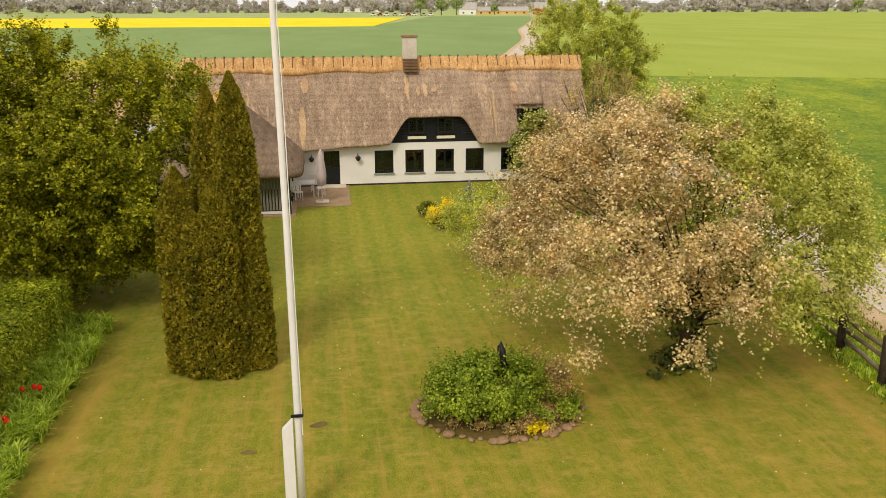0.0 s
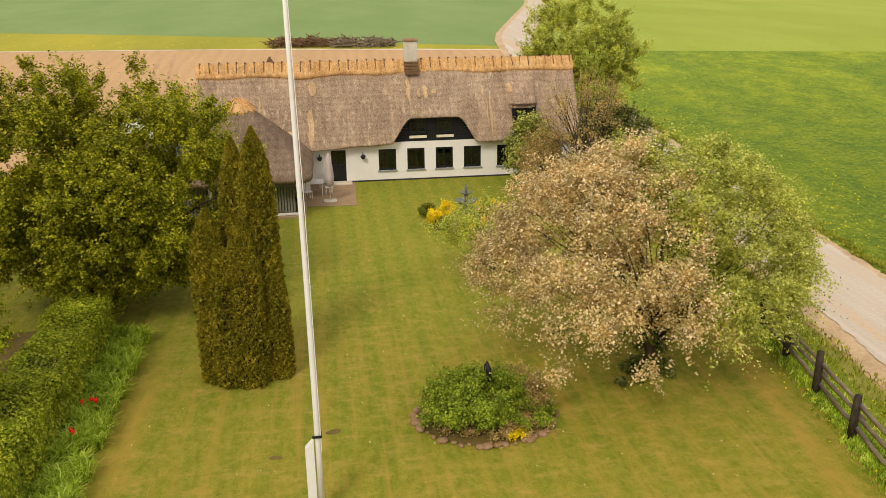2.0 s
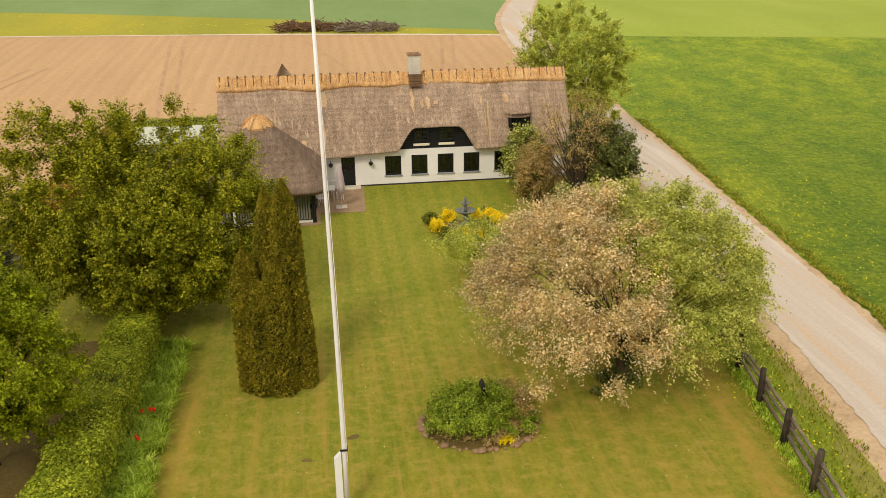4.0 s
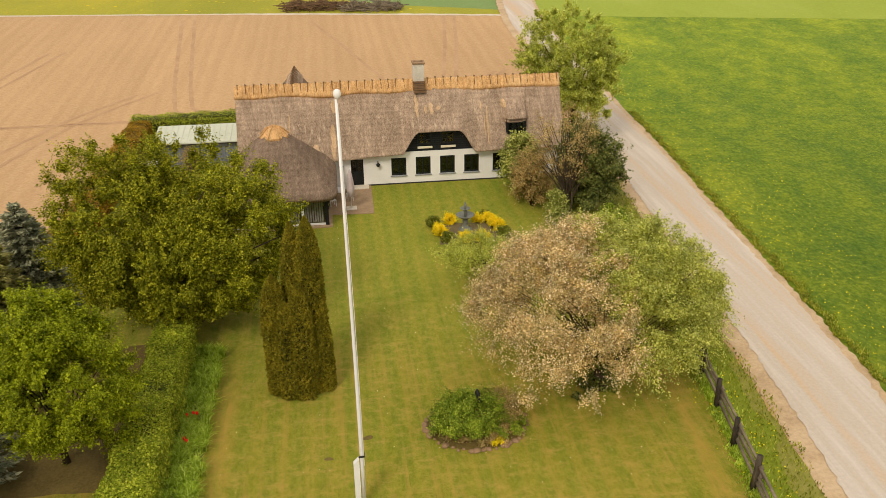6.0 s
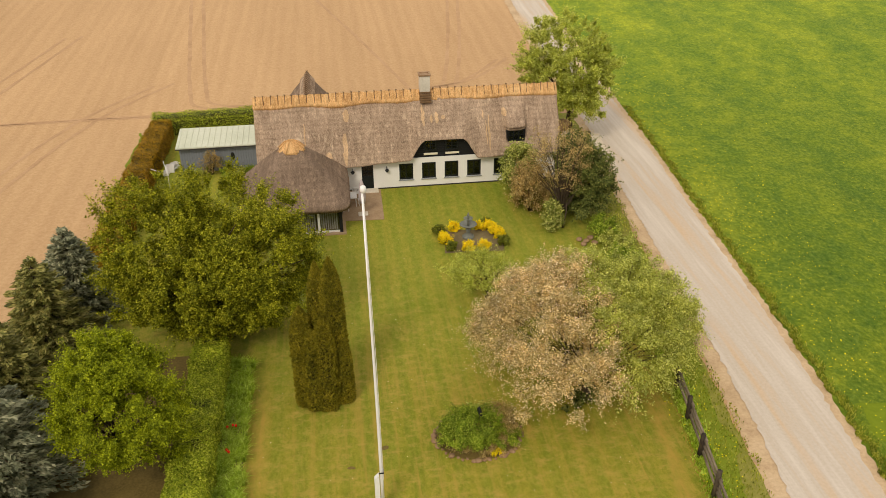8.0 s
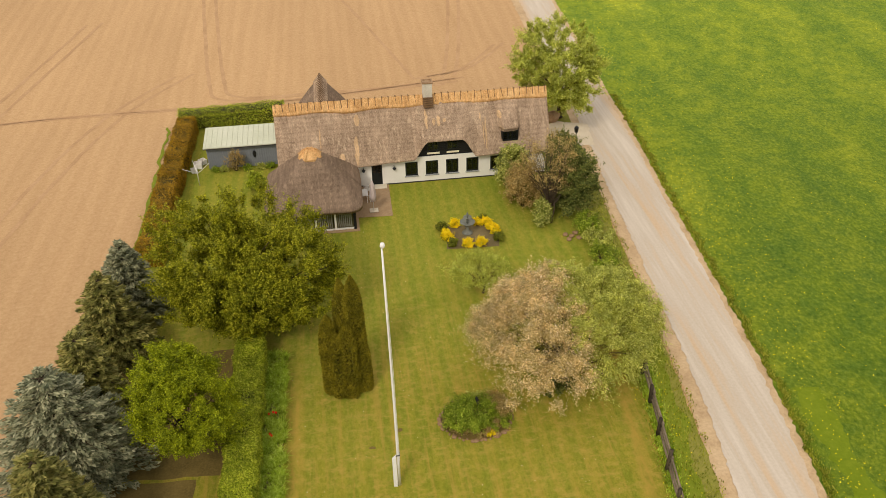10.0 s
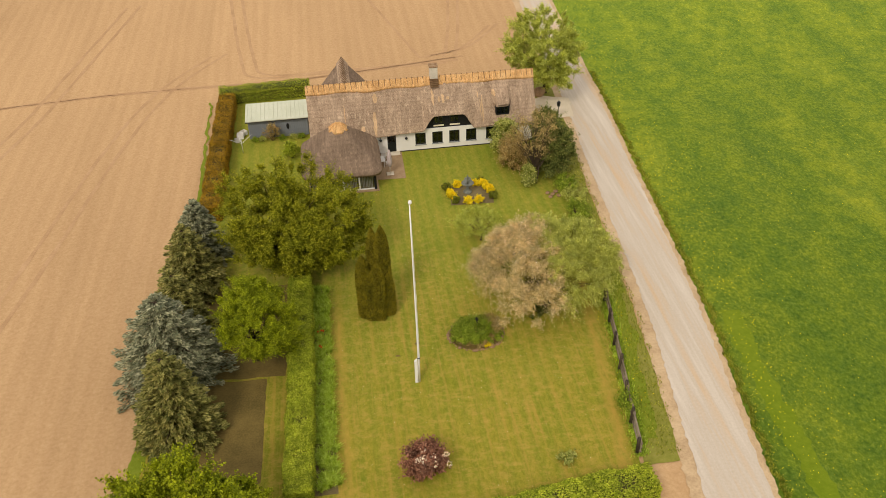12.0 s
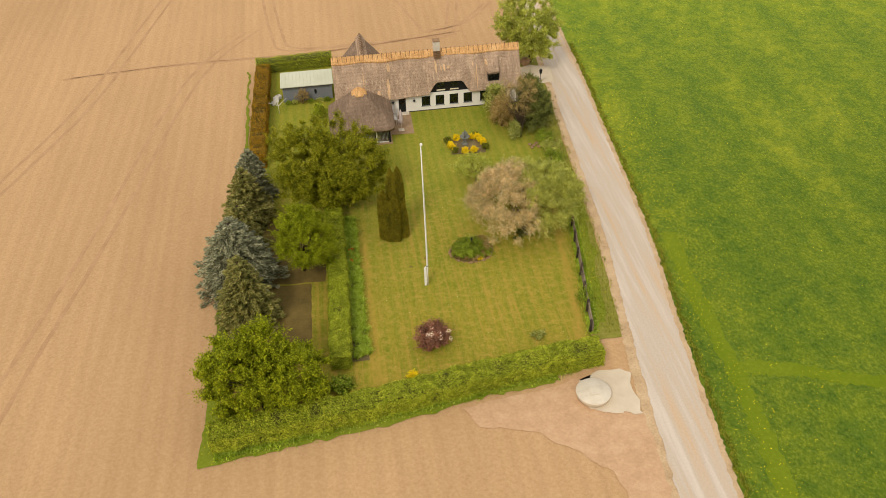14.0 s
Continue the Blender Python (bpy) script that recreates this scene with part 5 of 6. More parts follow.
# ---- round stone-edged bed ----
BX, BY = 1.15, -28.5
sheet("round_bed_soil", [(BX + 2.05 * math.cos(a), BY + 1.75 * math.sin(a)) for a in np.linspace(0, 2 * math.pi, 40)[:-1]], 0.02, M_VEG, "dark soil of the round flower bed", "soil")
rng = np.random.RandomState(91)
stone_meshes = []
for i in range(5):
    bm = bmesh.new()
    bmesh.ops.create_icosphere(bm, subdivisions=2, radius=0.5)
    for v in bm.verts:
        v.co *= 1 + noise.noise(v.co * 2.1 + Vector((i * 7, 0, 0))) * 0.35
    stone_meshes.append(from_bm("edge_stone", bm, M_STONE, True))
edging = thing("stone_edging", (BX, BY, 0), "ring of rounded reddish field stones round the bed", "stones")
for i in range(52):
    a = 2 * math.pi * (i + rng.uniform(-0.25, 0.25)) / 52
    s = rng.uniform(0.14, 0.38) * (0.55 if math.sin(a) > 0.35 else 1.0)
    part("edge_stone", stone_meshes[i % 5], edging, at=pose((2.1 + rng.uniform(-0.08, 0.08)) * math.cos(a), (1.8 + rng.uniform(-0.08, 0.08)) * math.sin(a), 0.04, 0, 0, rng.uniform(0, 360)) @ Matrix.Diagonal((s, s * 0.8, s * 0.6, 1)))
shrub("bed_bush", (BX - 0.45, BY - 0.2), (1.75, 1.5, 0.85), L_BUSH, "fresh green flowering shrub in the round bed", 92, 170, 0.34, 190, 0.062)
shrub("bed_bush", (BX + 0.9, BY + 0.35), (1.2, 1.2, 0.65), L_TWIG, "brownish dry perennials in the round bed", 93, 110, 0.30, 110, 0.05)
shrub("bed_bush", (BX + 0.95, BY - 0.55), (1.15, 1.1, 0.36), L_BUSH, "low green perennials in the round bed", 94, 70, 0.2, 110, 0.055)
shrub("bed_bush", (BX + 0.15, BY - 0.1), (2.0, 1.7, 0.2), L_TWIG, "dry low ground cover in the round bed", 97, 260, 0.2, 90, 0.045, stems=False)
shrub("primroses", (BX + 0.75, BY - 1.45), (0.45, 0.22, 0.14), L_YELLOW, "low yellow primroses inside the stone edge", 95, 10, 0.12, 30, 0.07, "flowers", stems=False)
shrub("bed_bush", (BX + 0.1, BY + 0.9), (1.2, 0.6, 0.65), L_APPLE, "thin pale shrub at the back of the bed", 96, 40, 0.3, 40, 0.09)
bv, bf = [], []
tube(bv, bf, [(0, 0, 0), (0.02, 0, 0.9), (0.03, 0.0, 1.15), (-0.02, 0, 1.35), (-0.12, 0, 1.58), (-0.20, 0, 1.50), (-0.22, 0, 1.34)], [0.03, 0.04, 0.13, 0.14, 0.06, 0.05, 0.015], 8)
tube(bv, bf, [(0.02, 0, 1.2), (0.16, 0, 1.12), (0.26, 0.0, 0.96)], [0.10, 0.08, 0.02], 8)
thing("garden_ornament", (BX + 0.05, BY - 0.15, 0.02), "black iron bird-shaped ornament on a rod in the bed", "ornament", me=mesh_of("garden_ornament", bv, bf, M_IRON, True)).scale = (0.6, 0.7, 1.14)

# ---- fountain bed ----
FX, FY = 4.0, -9.2
sheet("fountain_bed_soil", [(FX - 2.0, FY - 1.55), (FX + 2.0, FY - 1.75), (FX + 2.35, FY + 1.3), (FX - 1.5, FY + 1.7)], 0.015, M_BEDSOIL, "dark bare soil round the fountain", "soil")
fountain = thing("fountain", (FX - 0.1, FY + 0.5, 0), "weathered lead-grey two-tier garden fountain", "fountain")


def lathe(name, prof, mat, sides=20):
    verts = [(r * math.cos(2 * math.pi * k / sides), r * math.sin(2 * math.pi * k / sides), z) for r, z in prof for k in range(sides)]
    faces = [(i * sides + k, i * sides + (k + 1) % sides, (i + 1) * sides + (k + 1) % sides, (i + 1) * sides + k) for i in range(len(prof) - 1) for k in range(sides)]
    faces += [tuple(reversed(range(sides))), tuple((len(prof) - 1) * sides + k for k in range(sides))]
    return mesh_of(name, verts, faces, mat, True)


part("pedestal", lathe("pedestal", [(0.42, 0), (0.42, 0.1), (0.22, 0.18), (0.14, 0.4), (0.18, 0.62), (0.12, 0.78)], M_BRONZE), fountain)
part("lower_bowl", lathe("lower_bowl", [(0.12, 0.78), (0.35, 0.84), (0.56, 0.98), (0.60, 1.02), (0.54, 1.02), (0.3, 0.92), (0.1, 0.9)], M_BRONZE), fountain)
part("upper_bowl", lathe("upper_bowl", [(0.09, 0.9), (0.08, 1.2), (0.12, 1.32), (0.30, 1.42), (0.33, 1.46), (0.28, 1.46), (0.06, 1.4)], M_BRONZE), fountain)
part("finial", lathe("finial", [(0.06, 1.4), (0.05, 1.55), (0.10, 1.64), (0.07, 1.74), (0.03, 1.86), (0.005, 1.92)], M_BRONZE), fountain)
for i, (dx, dy, s) in enumerate(((-1.75, -0.35, 1.0), (-1.85, 0.25, 0.85), (-0.35, -1.45, 0.95), (0.65, -1.5, 1.05), (-0.95, 1.5, 0.95), (0.85, 1.65, 0.75), (1.75, 0.75, 0.95), (1.95, 0.1, 1.0), (1.5, 1.35, 0.9))):
    shrub("golden_shrub", (FX + dx, FY + dy), (0.5 * s, 0.5 * s, 0.42 * s), L_YELLOW, "bright golden-yellow dwarf shrub", 101 + i, 26, 0.17, 80, 0.07, group="golden shrubs round the fountain")
for i, (dx, dy, s) in enumerate(((-2.05, 1.15, 1.0), (-1.5, -1.15, 0.9), (2.1, -1.05, 1.05), (1.35, 1.95, 0.9))):
    shrub("box_ball", (FX + dx, FY + dy), (0.48 * s, 0.48 * s, 0.46 * s), L_BOX, "round clipped box ball", 111 + i, 30, 0.14, 110, 0.06, group="box balls round the fountain", low=-0.9, ball=True)

# ---- flower border of strap leaves ----
rng = np.random.RandomState(121)


def strap_clump(rad, n, h, seed):
    rg = np.random.RandomState(seed)
    verts, faces = [], []
    for i in range(n):
        a = rg.uniform(0, 2 * math.pi)
        d = Vector((math.cos(a), math.sin(a), 0))
        s = Vector((-d.y, d.x, 0)) * 0.022
        o = Vector((rg.uniform(-1, 1), rg.uniform(-1, 1), 0)) * rad * 0.35
        reach, hh = rad * rg.uniform(0.4, 1.1), h * rg.uniform(0.6, 1.15)
        b = len(verts)
        for k in (0, 0.5, 0.85, 1.0):
            p = o + d * reach * k ** 1.4 + Vector((0, 0, hh * (1.6 * k - 0.95 * k * k) / 0.68 + 0.01))
            w = s * (1.2 - k)
            verts += [p - w, p + w]
        faces += [(b + 2 * k, b + 2 * k + 1, b + 2 * k + 3, b + 2 * k + 2) for k in range(3)]
    return mesh_of("strap_leaves", verts, faces, L_LILY)


clumps = [strap_clump(0.55, 130, 0.5, 130 + i) for i in range(4)]
y = -41.0
i = 0
while y < -21.5:
    for x in (-10.95, -10.5, -10.08):
        i += 1
        thing("lily_clump", (x + rng.uniform(-0.18, 0.18), y + rng.uniform(-0.25, 0.25), 0.01), "arching clump of green strap leaves in the border", "plant", "lily clumps in the border", me=clumps[i % 4], turn=rng.uniform(0, 360)).scale = (1, 1, rng.uniform(0.85, 1.2))
    y += 0.72
sheet("border_soil", [(-11.6, -41.6), (-9.95, -41.6), (-9.95, -21), (-11.5, -21)], 0.016, M_BEDSOIL, "dark soil under the flower border", "soil")
for i, (x, y) in enumerate(((-10.75, -26.9), (-10.5, -26.8), (-10.35, -26.85), (-10.65, -28.5), (-10.55, -28.65))):
    tv, tf = [], []
    tube(tv, tf, [(0, 0, 0), (0, 0, 0.5)], [0.012, 0.010], 5)
    tul = thing("red_tulip", (x, y, 0.0), "red tulip in the border", "tulip", "red tulips in the border")
    part("stem", mesh_of("stem", tv, tf, L_LILY), tul)
    part("flower", lathe("flower", [(0.015, 0.5), (0.055, 0.54), (0.06, 0.60), (0.045, 0.65), (0.02, 0.64)], L_TULIP, 8), tul)

# ---- flagpole ----
pole = thing("flagpole", (-3.80, -32.75, 0), "tall white flagpole with a white ball on top", "flagpole")
pv, pf = [], []
tube(pv, pf, [(0.07, 0, 0.02), (0.07, 0, 2.2), (0.05, 0, 6), (0.0, 0, 11), (-0.04, 0, 15.2)], [0.08, 0.07, 0.06, 0.047, 0.036], 14)
part("mast", mesh_of("mast", pv, pf, M_MAST, True), pole)
board = [(x, y, z) for y in (-0.1, 0.1) for x, z in ((-0.24, 0), (-0.03, 0), (-0.03, 2.22), (-0.24, 2.0))]
part("base_board", mesh_of("base_board", board, [(0, 1, 2, 3), (7, 6, 5, 4), (0, 4, 5, 1), (1, 5, 6, 2), (2, 6, 7, 3), (3, 7, 4, 0)], M_MAST), pole, "white board at the foot, its top cut aslant")
part("strap", boxes_mesh("strap", [((-0.05, -0.115, 2.3), (0.17, -0.09, 2.36)), ((0.16, -0.09, 2.3), (0.18, 0.11, 2.36))], M_IRON), pole, "dark iron strap")
part("ball", lathe("ball", [(0.02, 15.2), (0.07, 15.23), (0.11, 15.3), (0.115, 15.38), (0.09, 15.46), (0.03, 15.5)], M_MAST, 14), pole)
lv, lf = [], []
tube(lv, lf, [(0.15, -0.06, 1.9), (0.115, -0.06, 8), (0.0, -0.06, 15.1)], [0.01] * 3, 5)
part("halyard", mesh_of("halyard", lv, lf, M_MAST), pole)

# ---- fence ----
fence = thing("post_and_rail_fence", (0, 0, 0), "dark weathered post-and-rail fence along the lane", "fence")
rng = np.random.RandomState(141)
F0, F1, NB = Vector((12.3, -23.9, 0)), Vector((9.45, -41.5, 0)), 7
posts = [F0.lerp(F1, i / NB) for i in range(NB + 1)]
for p in posts:
    pv, pf = [], []
    lean = Vector((rng.uniform(-0.06, 0.06), rng.uniform(-0.06, 0.06), 0))
    tube(pv, pf, [p, p + lean * 0.5 + Vector((0, 0, 0.8)), p + lean + Vector((0, 0, 1.45 + rng.uniform(-0.08, 0.1)))], [0.13, 0.12, 0.11], 9, 0.06, rng)
    part("post", mesh_of("post", pv, pf, M_POST, True), fence)
for a, b in zip(posts, posts[1:]):
    for k in range(3):
        z0 = 0.35 + 0.36 * k
        off = Vector((0.13 * (1 if k % 2 else 0.8), 0, 0))
        pv, pf = [], []
        p, q = a + off + Vector((0, 0.25, z0 + rng.uniform(-0.08, 0.08))), b + off + Vector((0, -0.25, z0 + rng.uniform(-0.08, 0.08)))
        mid = p.lerp(q, 0.5) + Vector((rng.uniform(-0.03, 0.03), 0, rng.uniform(-0.05, 0.03)))
        tube(pv, pf, [p, mid, q], [0.07, 0.065, 0.06], 7, 0.08, rng)
        part("rail", mesh_of("rail", pv, pf, M_RAIL, True), fence)

# ---- patio furniture and wall lamps ----
def lantern(x, z):
    lamp = thing("wall_lantern", (x, -0.02, z), "black iron wall lantern on the white wall", "lamp", "wall lanterns")
    part("bracket", boxes_mesh("bracket", [((-0.02, -0.02, 0.0), (0.02, 0.02, 0.28)), ((-0.02, -0.22, 0.2), (0.02, -0.02, 0.23))], M_IRON), lamp)
    part("shade", lathe("shade", [(0.02, 0.12), (0.17, 0.0), (0.15, -0.03), (0.09, -0.16), (0.02, -0.20)], M_IRON, 6), lamp).matrix_basis = pose(0, -0.2, 0.08)
    return lamp


lantern(-0.95, 1.55)
lantern(-3.55, 1.55)
par = thing("closed_parasol", (-3.05, -4.2, 0.03), "closed lilac-grey parasol on a flat base", "parasol")
part("base", box_mesh("base", (0.7, 0.6, 0.08), M_CONC, 0.02, (0, 0, 0.04)), par)
pv, pf = [], []
tube(pv, pf, [(0, 0, 0.08), (0, 0, 2.75)], [0.03, 0.025], 8)
part("pole", mesh_of("pole", pv, pf, M_WHITE, True), par)
prof = [(0.05, 0.85), (0.20, 0.92), (0.23, 1.4), (0.19, 1.9), (0.14, 2.4), (0.05, 2.72), (0.01, 2.78)]
cm = lathe("canopy", prof, M_CLOTH, 24)
for v in cm.vertices:
    k = 1 + 0.22 * math.sin(math.atan2(v.co.y, v.co.x) * 7 + v.co.z * 2)
    v.co.x *= k
    v.co.y *= k
part("canopy", cm, par, "folded lilac canvas")
table = thing("garden_table", (-3.9, -2.4, 0.03), "small white garden table on the patio", "table")
part("tabletop", box_mesh("tabletop", (1.0, 1.1, 0.05), M_WHITE, 0.015, (0, 0, 0.72)), table)
for sx in (-1, 1):
    for sy in (-1, 1):
        part("leg", box_mesh("leg", (0.05, 0.05, 0.70), M_WHITE, 0.008, (sx * 0.42, sy * 0.46, 0.35)), table)
chair = thing("garden_chair", (-4.75, -2.6, 0.03), "white slatted garden chair at the table", "chair", "garden chairs", turn=100)
part("seat", box_mesh("seat", (0.46, 0.44, 0.04), M_WHITE, 0.012, (0, 0, 0.44)), chair)
part("backrest", boxes_mesh("backrest", [((-0.22 + 0.1 * i, 0.20, 0.48), (-0.15 + 0.1 * i, 0.23, 0.92)) for i in range(5)] + [((-0.23, 0.195, 0.92), (0.23, 0.235, 0.98))], M_WHITE, 0.006), chair)
for sx in (-1, 1):
    for sy in (-1, 1):
        part("leg", box_mesh("leg", (0.04, 0.04, 0.42), M_WHITE, 0.006, (sx * 0.19, sy * 0.18, 0.21)), chair)
for x, y, r in ((-3.4, -1.4, 170), (-3.1, -2.6, -80), (-4.3, -3.5, 20)):
    copy_thing(chair, pose(x, y, 0.03, 0, 0, r))
for y, h in ((-3.9, 0.0), (-3.3, 0.0)):
    pot = thing("flower_pot", (-4.75, y - 0.4, 0.03), "dark glazed flower pot on the patio", "pot", "flower pots")
    part("pot_body", lathe("pot_body", [(0.15, 0), (0.22, 0.2), (0.25, 0.38), (0.27, 0.42), (0.23, 0.42), (0.21, 0.34)], M_IRON, 16), pot)
    rg = np.random.RandomState(int(-y * 10))
    part("plant", clump_leaves(rg, rg.normal(0, 0.08, (8, 3)) + np.array([0, 0, 0.48]), np.full(8, 0.12), 30, 0.07, L_BUSH, "plant"), pot)

# ---- well cover, flower patch and field details ----
well = thing("well_cover", (7.6, -48.6, 0), "round pale concrete well ring with a lid", "well")
part("ring", lathe("ring", [(1.32, 0.0), (1.36, 0.45), (1.30, 0.52), (0.0, 0.52)], M_CONC, 40), well)
part("lid", box_mesh("lid", (0.9, 0.7, 0.06), M_CONC, 0.02, (0.1, -0.1, 0.552)), well)
part("rim", lathe("rim", [(1.40, 0.40), (1.44, 0.46), (1.40, 0.515)], M_CONC, 40), well)
shrub("flower_patch", (4.8, -41.4, -0.08), (0.75, 0.6, 0.4), L_LAUREL, "small pale flowering patch on the lawn", 151, 26, 0.22, 60, 0.08, "flowers", stems=False)

# ---- rough grass and small flowers ----
rng = np.random.RandomState(301)


def blades(name, pts, h, label, mat):
    n = len(pts)
    p = np.concatenate([pts, rng.uniform(0.3, 0.5, (n, 1)) * h], 1)
    up = unit(np.array([0, 0, 1.0]) + rng.normal(0, 0.35, (n, 3))) * h * rng.uniform(0.35, 0.65, (n, 1))
    side = unit(np.cross(up, rng.normal(0, 1, (n, 3)))) * 0.03
    return tagged(new(name, quads_mesh(name, p, side, up, mat)), label, "grass", "", "stuff")


t = rng.uniform(-0.05, 1.02, 12000)
xy = np.stack([F0.x + (F1.x - F0.x) * t + rng.normal(0.22, 0.25, 12000), F0.y + (F1.y - F0.y) * t], 1)
blades("tall_grass", xy, 0.22, "tall uncut grass under the fence", L_LILY)
t = rng.uniform(0, 1, 16000)
xy = np.stack([-22.5 + 29.0 * t, -50.0 + 4.3 * t + rng.normal(0, 0.4, 16000) + 0.4], 1)
blades("tall_grass", xy, 0.35, "tall uncut grass at the hedge foot", L_LILY)


road_y = [p[1] for p in ROAD]
road_x = [p[0] for p in ROAD]
for side, count in ((2.55, 15000), (-3.0, 9000)):
    t = rng.uniform(-62, 15, count)
    wander = 0.18 * np.sin(t * 1.9) + 0.14 * np.sin(t * 5.3 + 1)
    spread = np.abs(rng.normal(0, 0.25, count)) if side > 0 else -rng.uniform(-0.15, 1.6, count)
    keep = (side > 0) | ((t < 2) & (t > -42))
    xy = np.stack([np.interp(t, road_y, road_x) + side + wander * 0.7 + spread, t], 1)[keep]
    blades("roadside_grass", xy, 0.16, "short ragged grass along the lane's sandy edge", L_VERGE)


def dots(name, pts, size, mat, label, z=0.05):
    n = len(pts)
    p = np.concatenate([pts, z + SLOPE * np.clip(pts[:, 1:2] - RISE0, 0, RISE1 - RISE0)], 1)
    u, v = leaf_frames(rng, n, np.repeat(np.array([[0, -0.4, 1.0]]), n, 0), size, 0.2, 1.0)
    return tagged(new(name, quads_mesh(name, p, u, v, mat)), label, "flowers", "", "stuff")


xy = np.stack([rng.uniform(-9.5, 9, 220), rng.uniform(-44, -6, 220)], 1)
dots("daisies", xy, 0.035, L_SPARK, "scattered white daisies in the lawn")
xy = np.stack([11.9 + rng.normal(0, 0.5, 160), rng.uniform(-38, -24, 160)], 1)
xy[:, 0] += (xy[:, 1] + 28) * 0.12
dots("dandelions", xy, 0.07, L_YELLOW, "yellow dandelions in the verge grass", 0.12)
n = 1400
t = rng.uniform(-62, 52, n)
off = rng.exponential(2.2, n) + rng.uniform(0, 1, n)
rx = np.interp(t, [p[1] for p in ROAD], [p[0] for p in ROAD])
dots("dandelions", np.stack([rx + 2.7 + off, t], 1), 0.07, L_YELLOW, "yellow dandelions along the meadow edge", 0.06)
cx, cy = rng.uniform(0, 1, 60) ** 2.2 * 50, rng.uniform(-60, 50, 60)
k = rng.randint(0, 60, 1300)
y = cy[k] + rng.normal(0, 3.5, 1300)
x = np.interp(y, [p[1] for p in ROAD], [p[0] for p in ROAD]) + 4 + np.abs(cx[k] + rng.normal(0, 2.5, 1300))
dots("dandelions", np.stack([x, y], 1), 0.065, L_YELLOW, "drifts of yellow dandelions in the meadow", 0.06)

# ---- small things round the yard ----
def boulder(at, size, seed, label):
    bm = bmesh.new()
    bmesh.ops.create_icosphere(bm, subdivisions=3, radius=0.5)
    for v in bm.verts:
        v.co *= 1 + 0.35 * noise.noise(v.co * 1.8 + Vector((seed, 0, 0))) + 0.08 * noise.noise(v.co * 6 + Vector((seed, 3, 0)))
        v.co.x *= size[0]
        v.co.y *= size[1]
        v.co.z *= size[2]
    return thing("boulder", (at[0], at[1], size[2] * 0.36), label, "boulder", "boulders", me=from_bm("boulder", bm, M_STONE, True))


boulder((15.4, 9.9), (1.4, 1.1, 1.3), 1, "large grey boulder beside the driveway")
boulder((14.2, 10.3), (0.9, 0.8, 0.7), 2, "smaller boulder beside the driveway")
for i, (x, y) in enumerate(((11.3, -10.3), (11.7, -10.6), (12.1, -10.2), (11.4, -11.0), (12.2, -10.9))):
    boulder((x, y), (0.42, 0.38, 0.3), 10 + i, "reddish stone at the foot of the shrubbery")
gate_lamp = thing("lamp_post", (16.0, 4.0, 0), "short black lamp post at the driveway", "lamp")
gv, gf = [], []
tube(gv, gf, [(0, 0, 0), (0, 0, 1.5)], [0.05, 0.04], 8)
part("post", mesh_of("post", gv, gf, M_IRON, True), gate_lamp)
part("lantern", lathe("lantern", [(0.05, 1.5), (0.16, 1.55), (0.2, 1.9), (0.24, 1.95), (0.08, 2.15), (0.02, 2.2)], M_IRON, 6), gate_lamp)
dryer = thing("rotary_dryer", (-17.6, 2.6, 0), "white rotary clothes dryer on the yard lawn", "clothes dryer")
gv, gf = [], []
tube(gv, gf, [(0, 0, 0), (0, 0, 1.9)], [0.035, 0.03], 8)
part("pole", mesh_of("pole", gv, gf, M_WHITE, True), dryer)
av, af = [], []
tube(av, af, [(0, 0, 1.1), (0.6, 0, 1.5), (1.15, 0, 1.85)], [0.025, 0.022, 0.02], 6)
arm_me = mesh_of("arm", av, af, M_WHITE, True)
for k in range(4):
    part("arm", arm_me, dryer, at=pose(0, 0, 0, 0, 0, 90 * k + 20))
for i, (x, y, s2) in enumerate(((-18.0, 5.9, 0.7), (-18.3, 5.1, 0.5), (-17.7, 6.6, 0.6))):
    crate = thing("garden_crate", (x, y, 0), "pale garden crate stacked beside the shed", "crate", "crates by the shed", turn=20 * i)
    part("box", boxes_mesh("box", [((-s2 / 2, -s2 / 2, 0.0), (s2 / 2, s2 / 2, 0.04)), ((-s2 / 2, -s2 / 2, 0.04), (s2 / 2, -s2 / 2 + 0.04, s2 * 0.7)), ((-s2 / 2, s2 / 2 - 0.04, 0.04), (s2 / 2, s2 / 2, s2 * 0.7)), ((-s2 / 2, -s2 / 2 + 0.04, 0.04), (-s2 / 2 + 0.04, s2 / 2 - 0.04, s2 * 0.7)), ((s2 / 2 - 0.04, -s2 / 2 + 0.04, 0.04), (s2 / 2, s2 / 2 - 0.04, s2 * 0.7))], M_WHITE, 0.01), crate)
orn = thing("wall_ornament", (-12.9, 5.33, 1.2), "black iron ornament on the shed wall", "ornament", me=lathe("wall_ornament", [(0.03, -0.35), (0.12, -0.2), (0.16, 0.1), (0.1, 0.3), (0.02, 0.36)], M_IRON, 8))
orn.scale = (1, 0.3, 1)
for i, x in enumerate((-16.4, -15.6, -13.6, -12.4, -11.6)):
    shrub("border_plant", (x, 4.75), (0.5, 0.35, 0.3), (L_BUSH, L_APPLE)[i % 2], "low perennial along the shed wall", 400 + i, 20, 0.2, 50, 0.08, "plant", "plants along the shed")
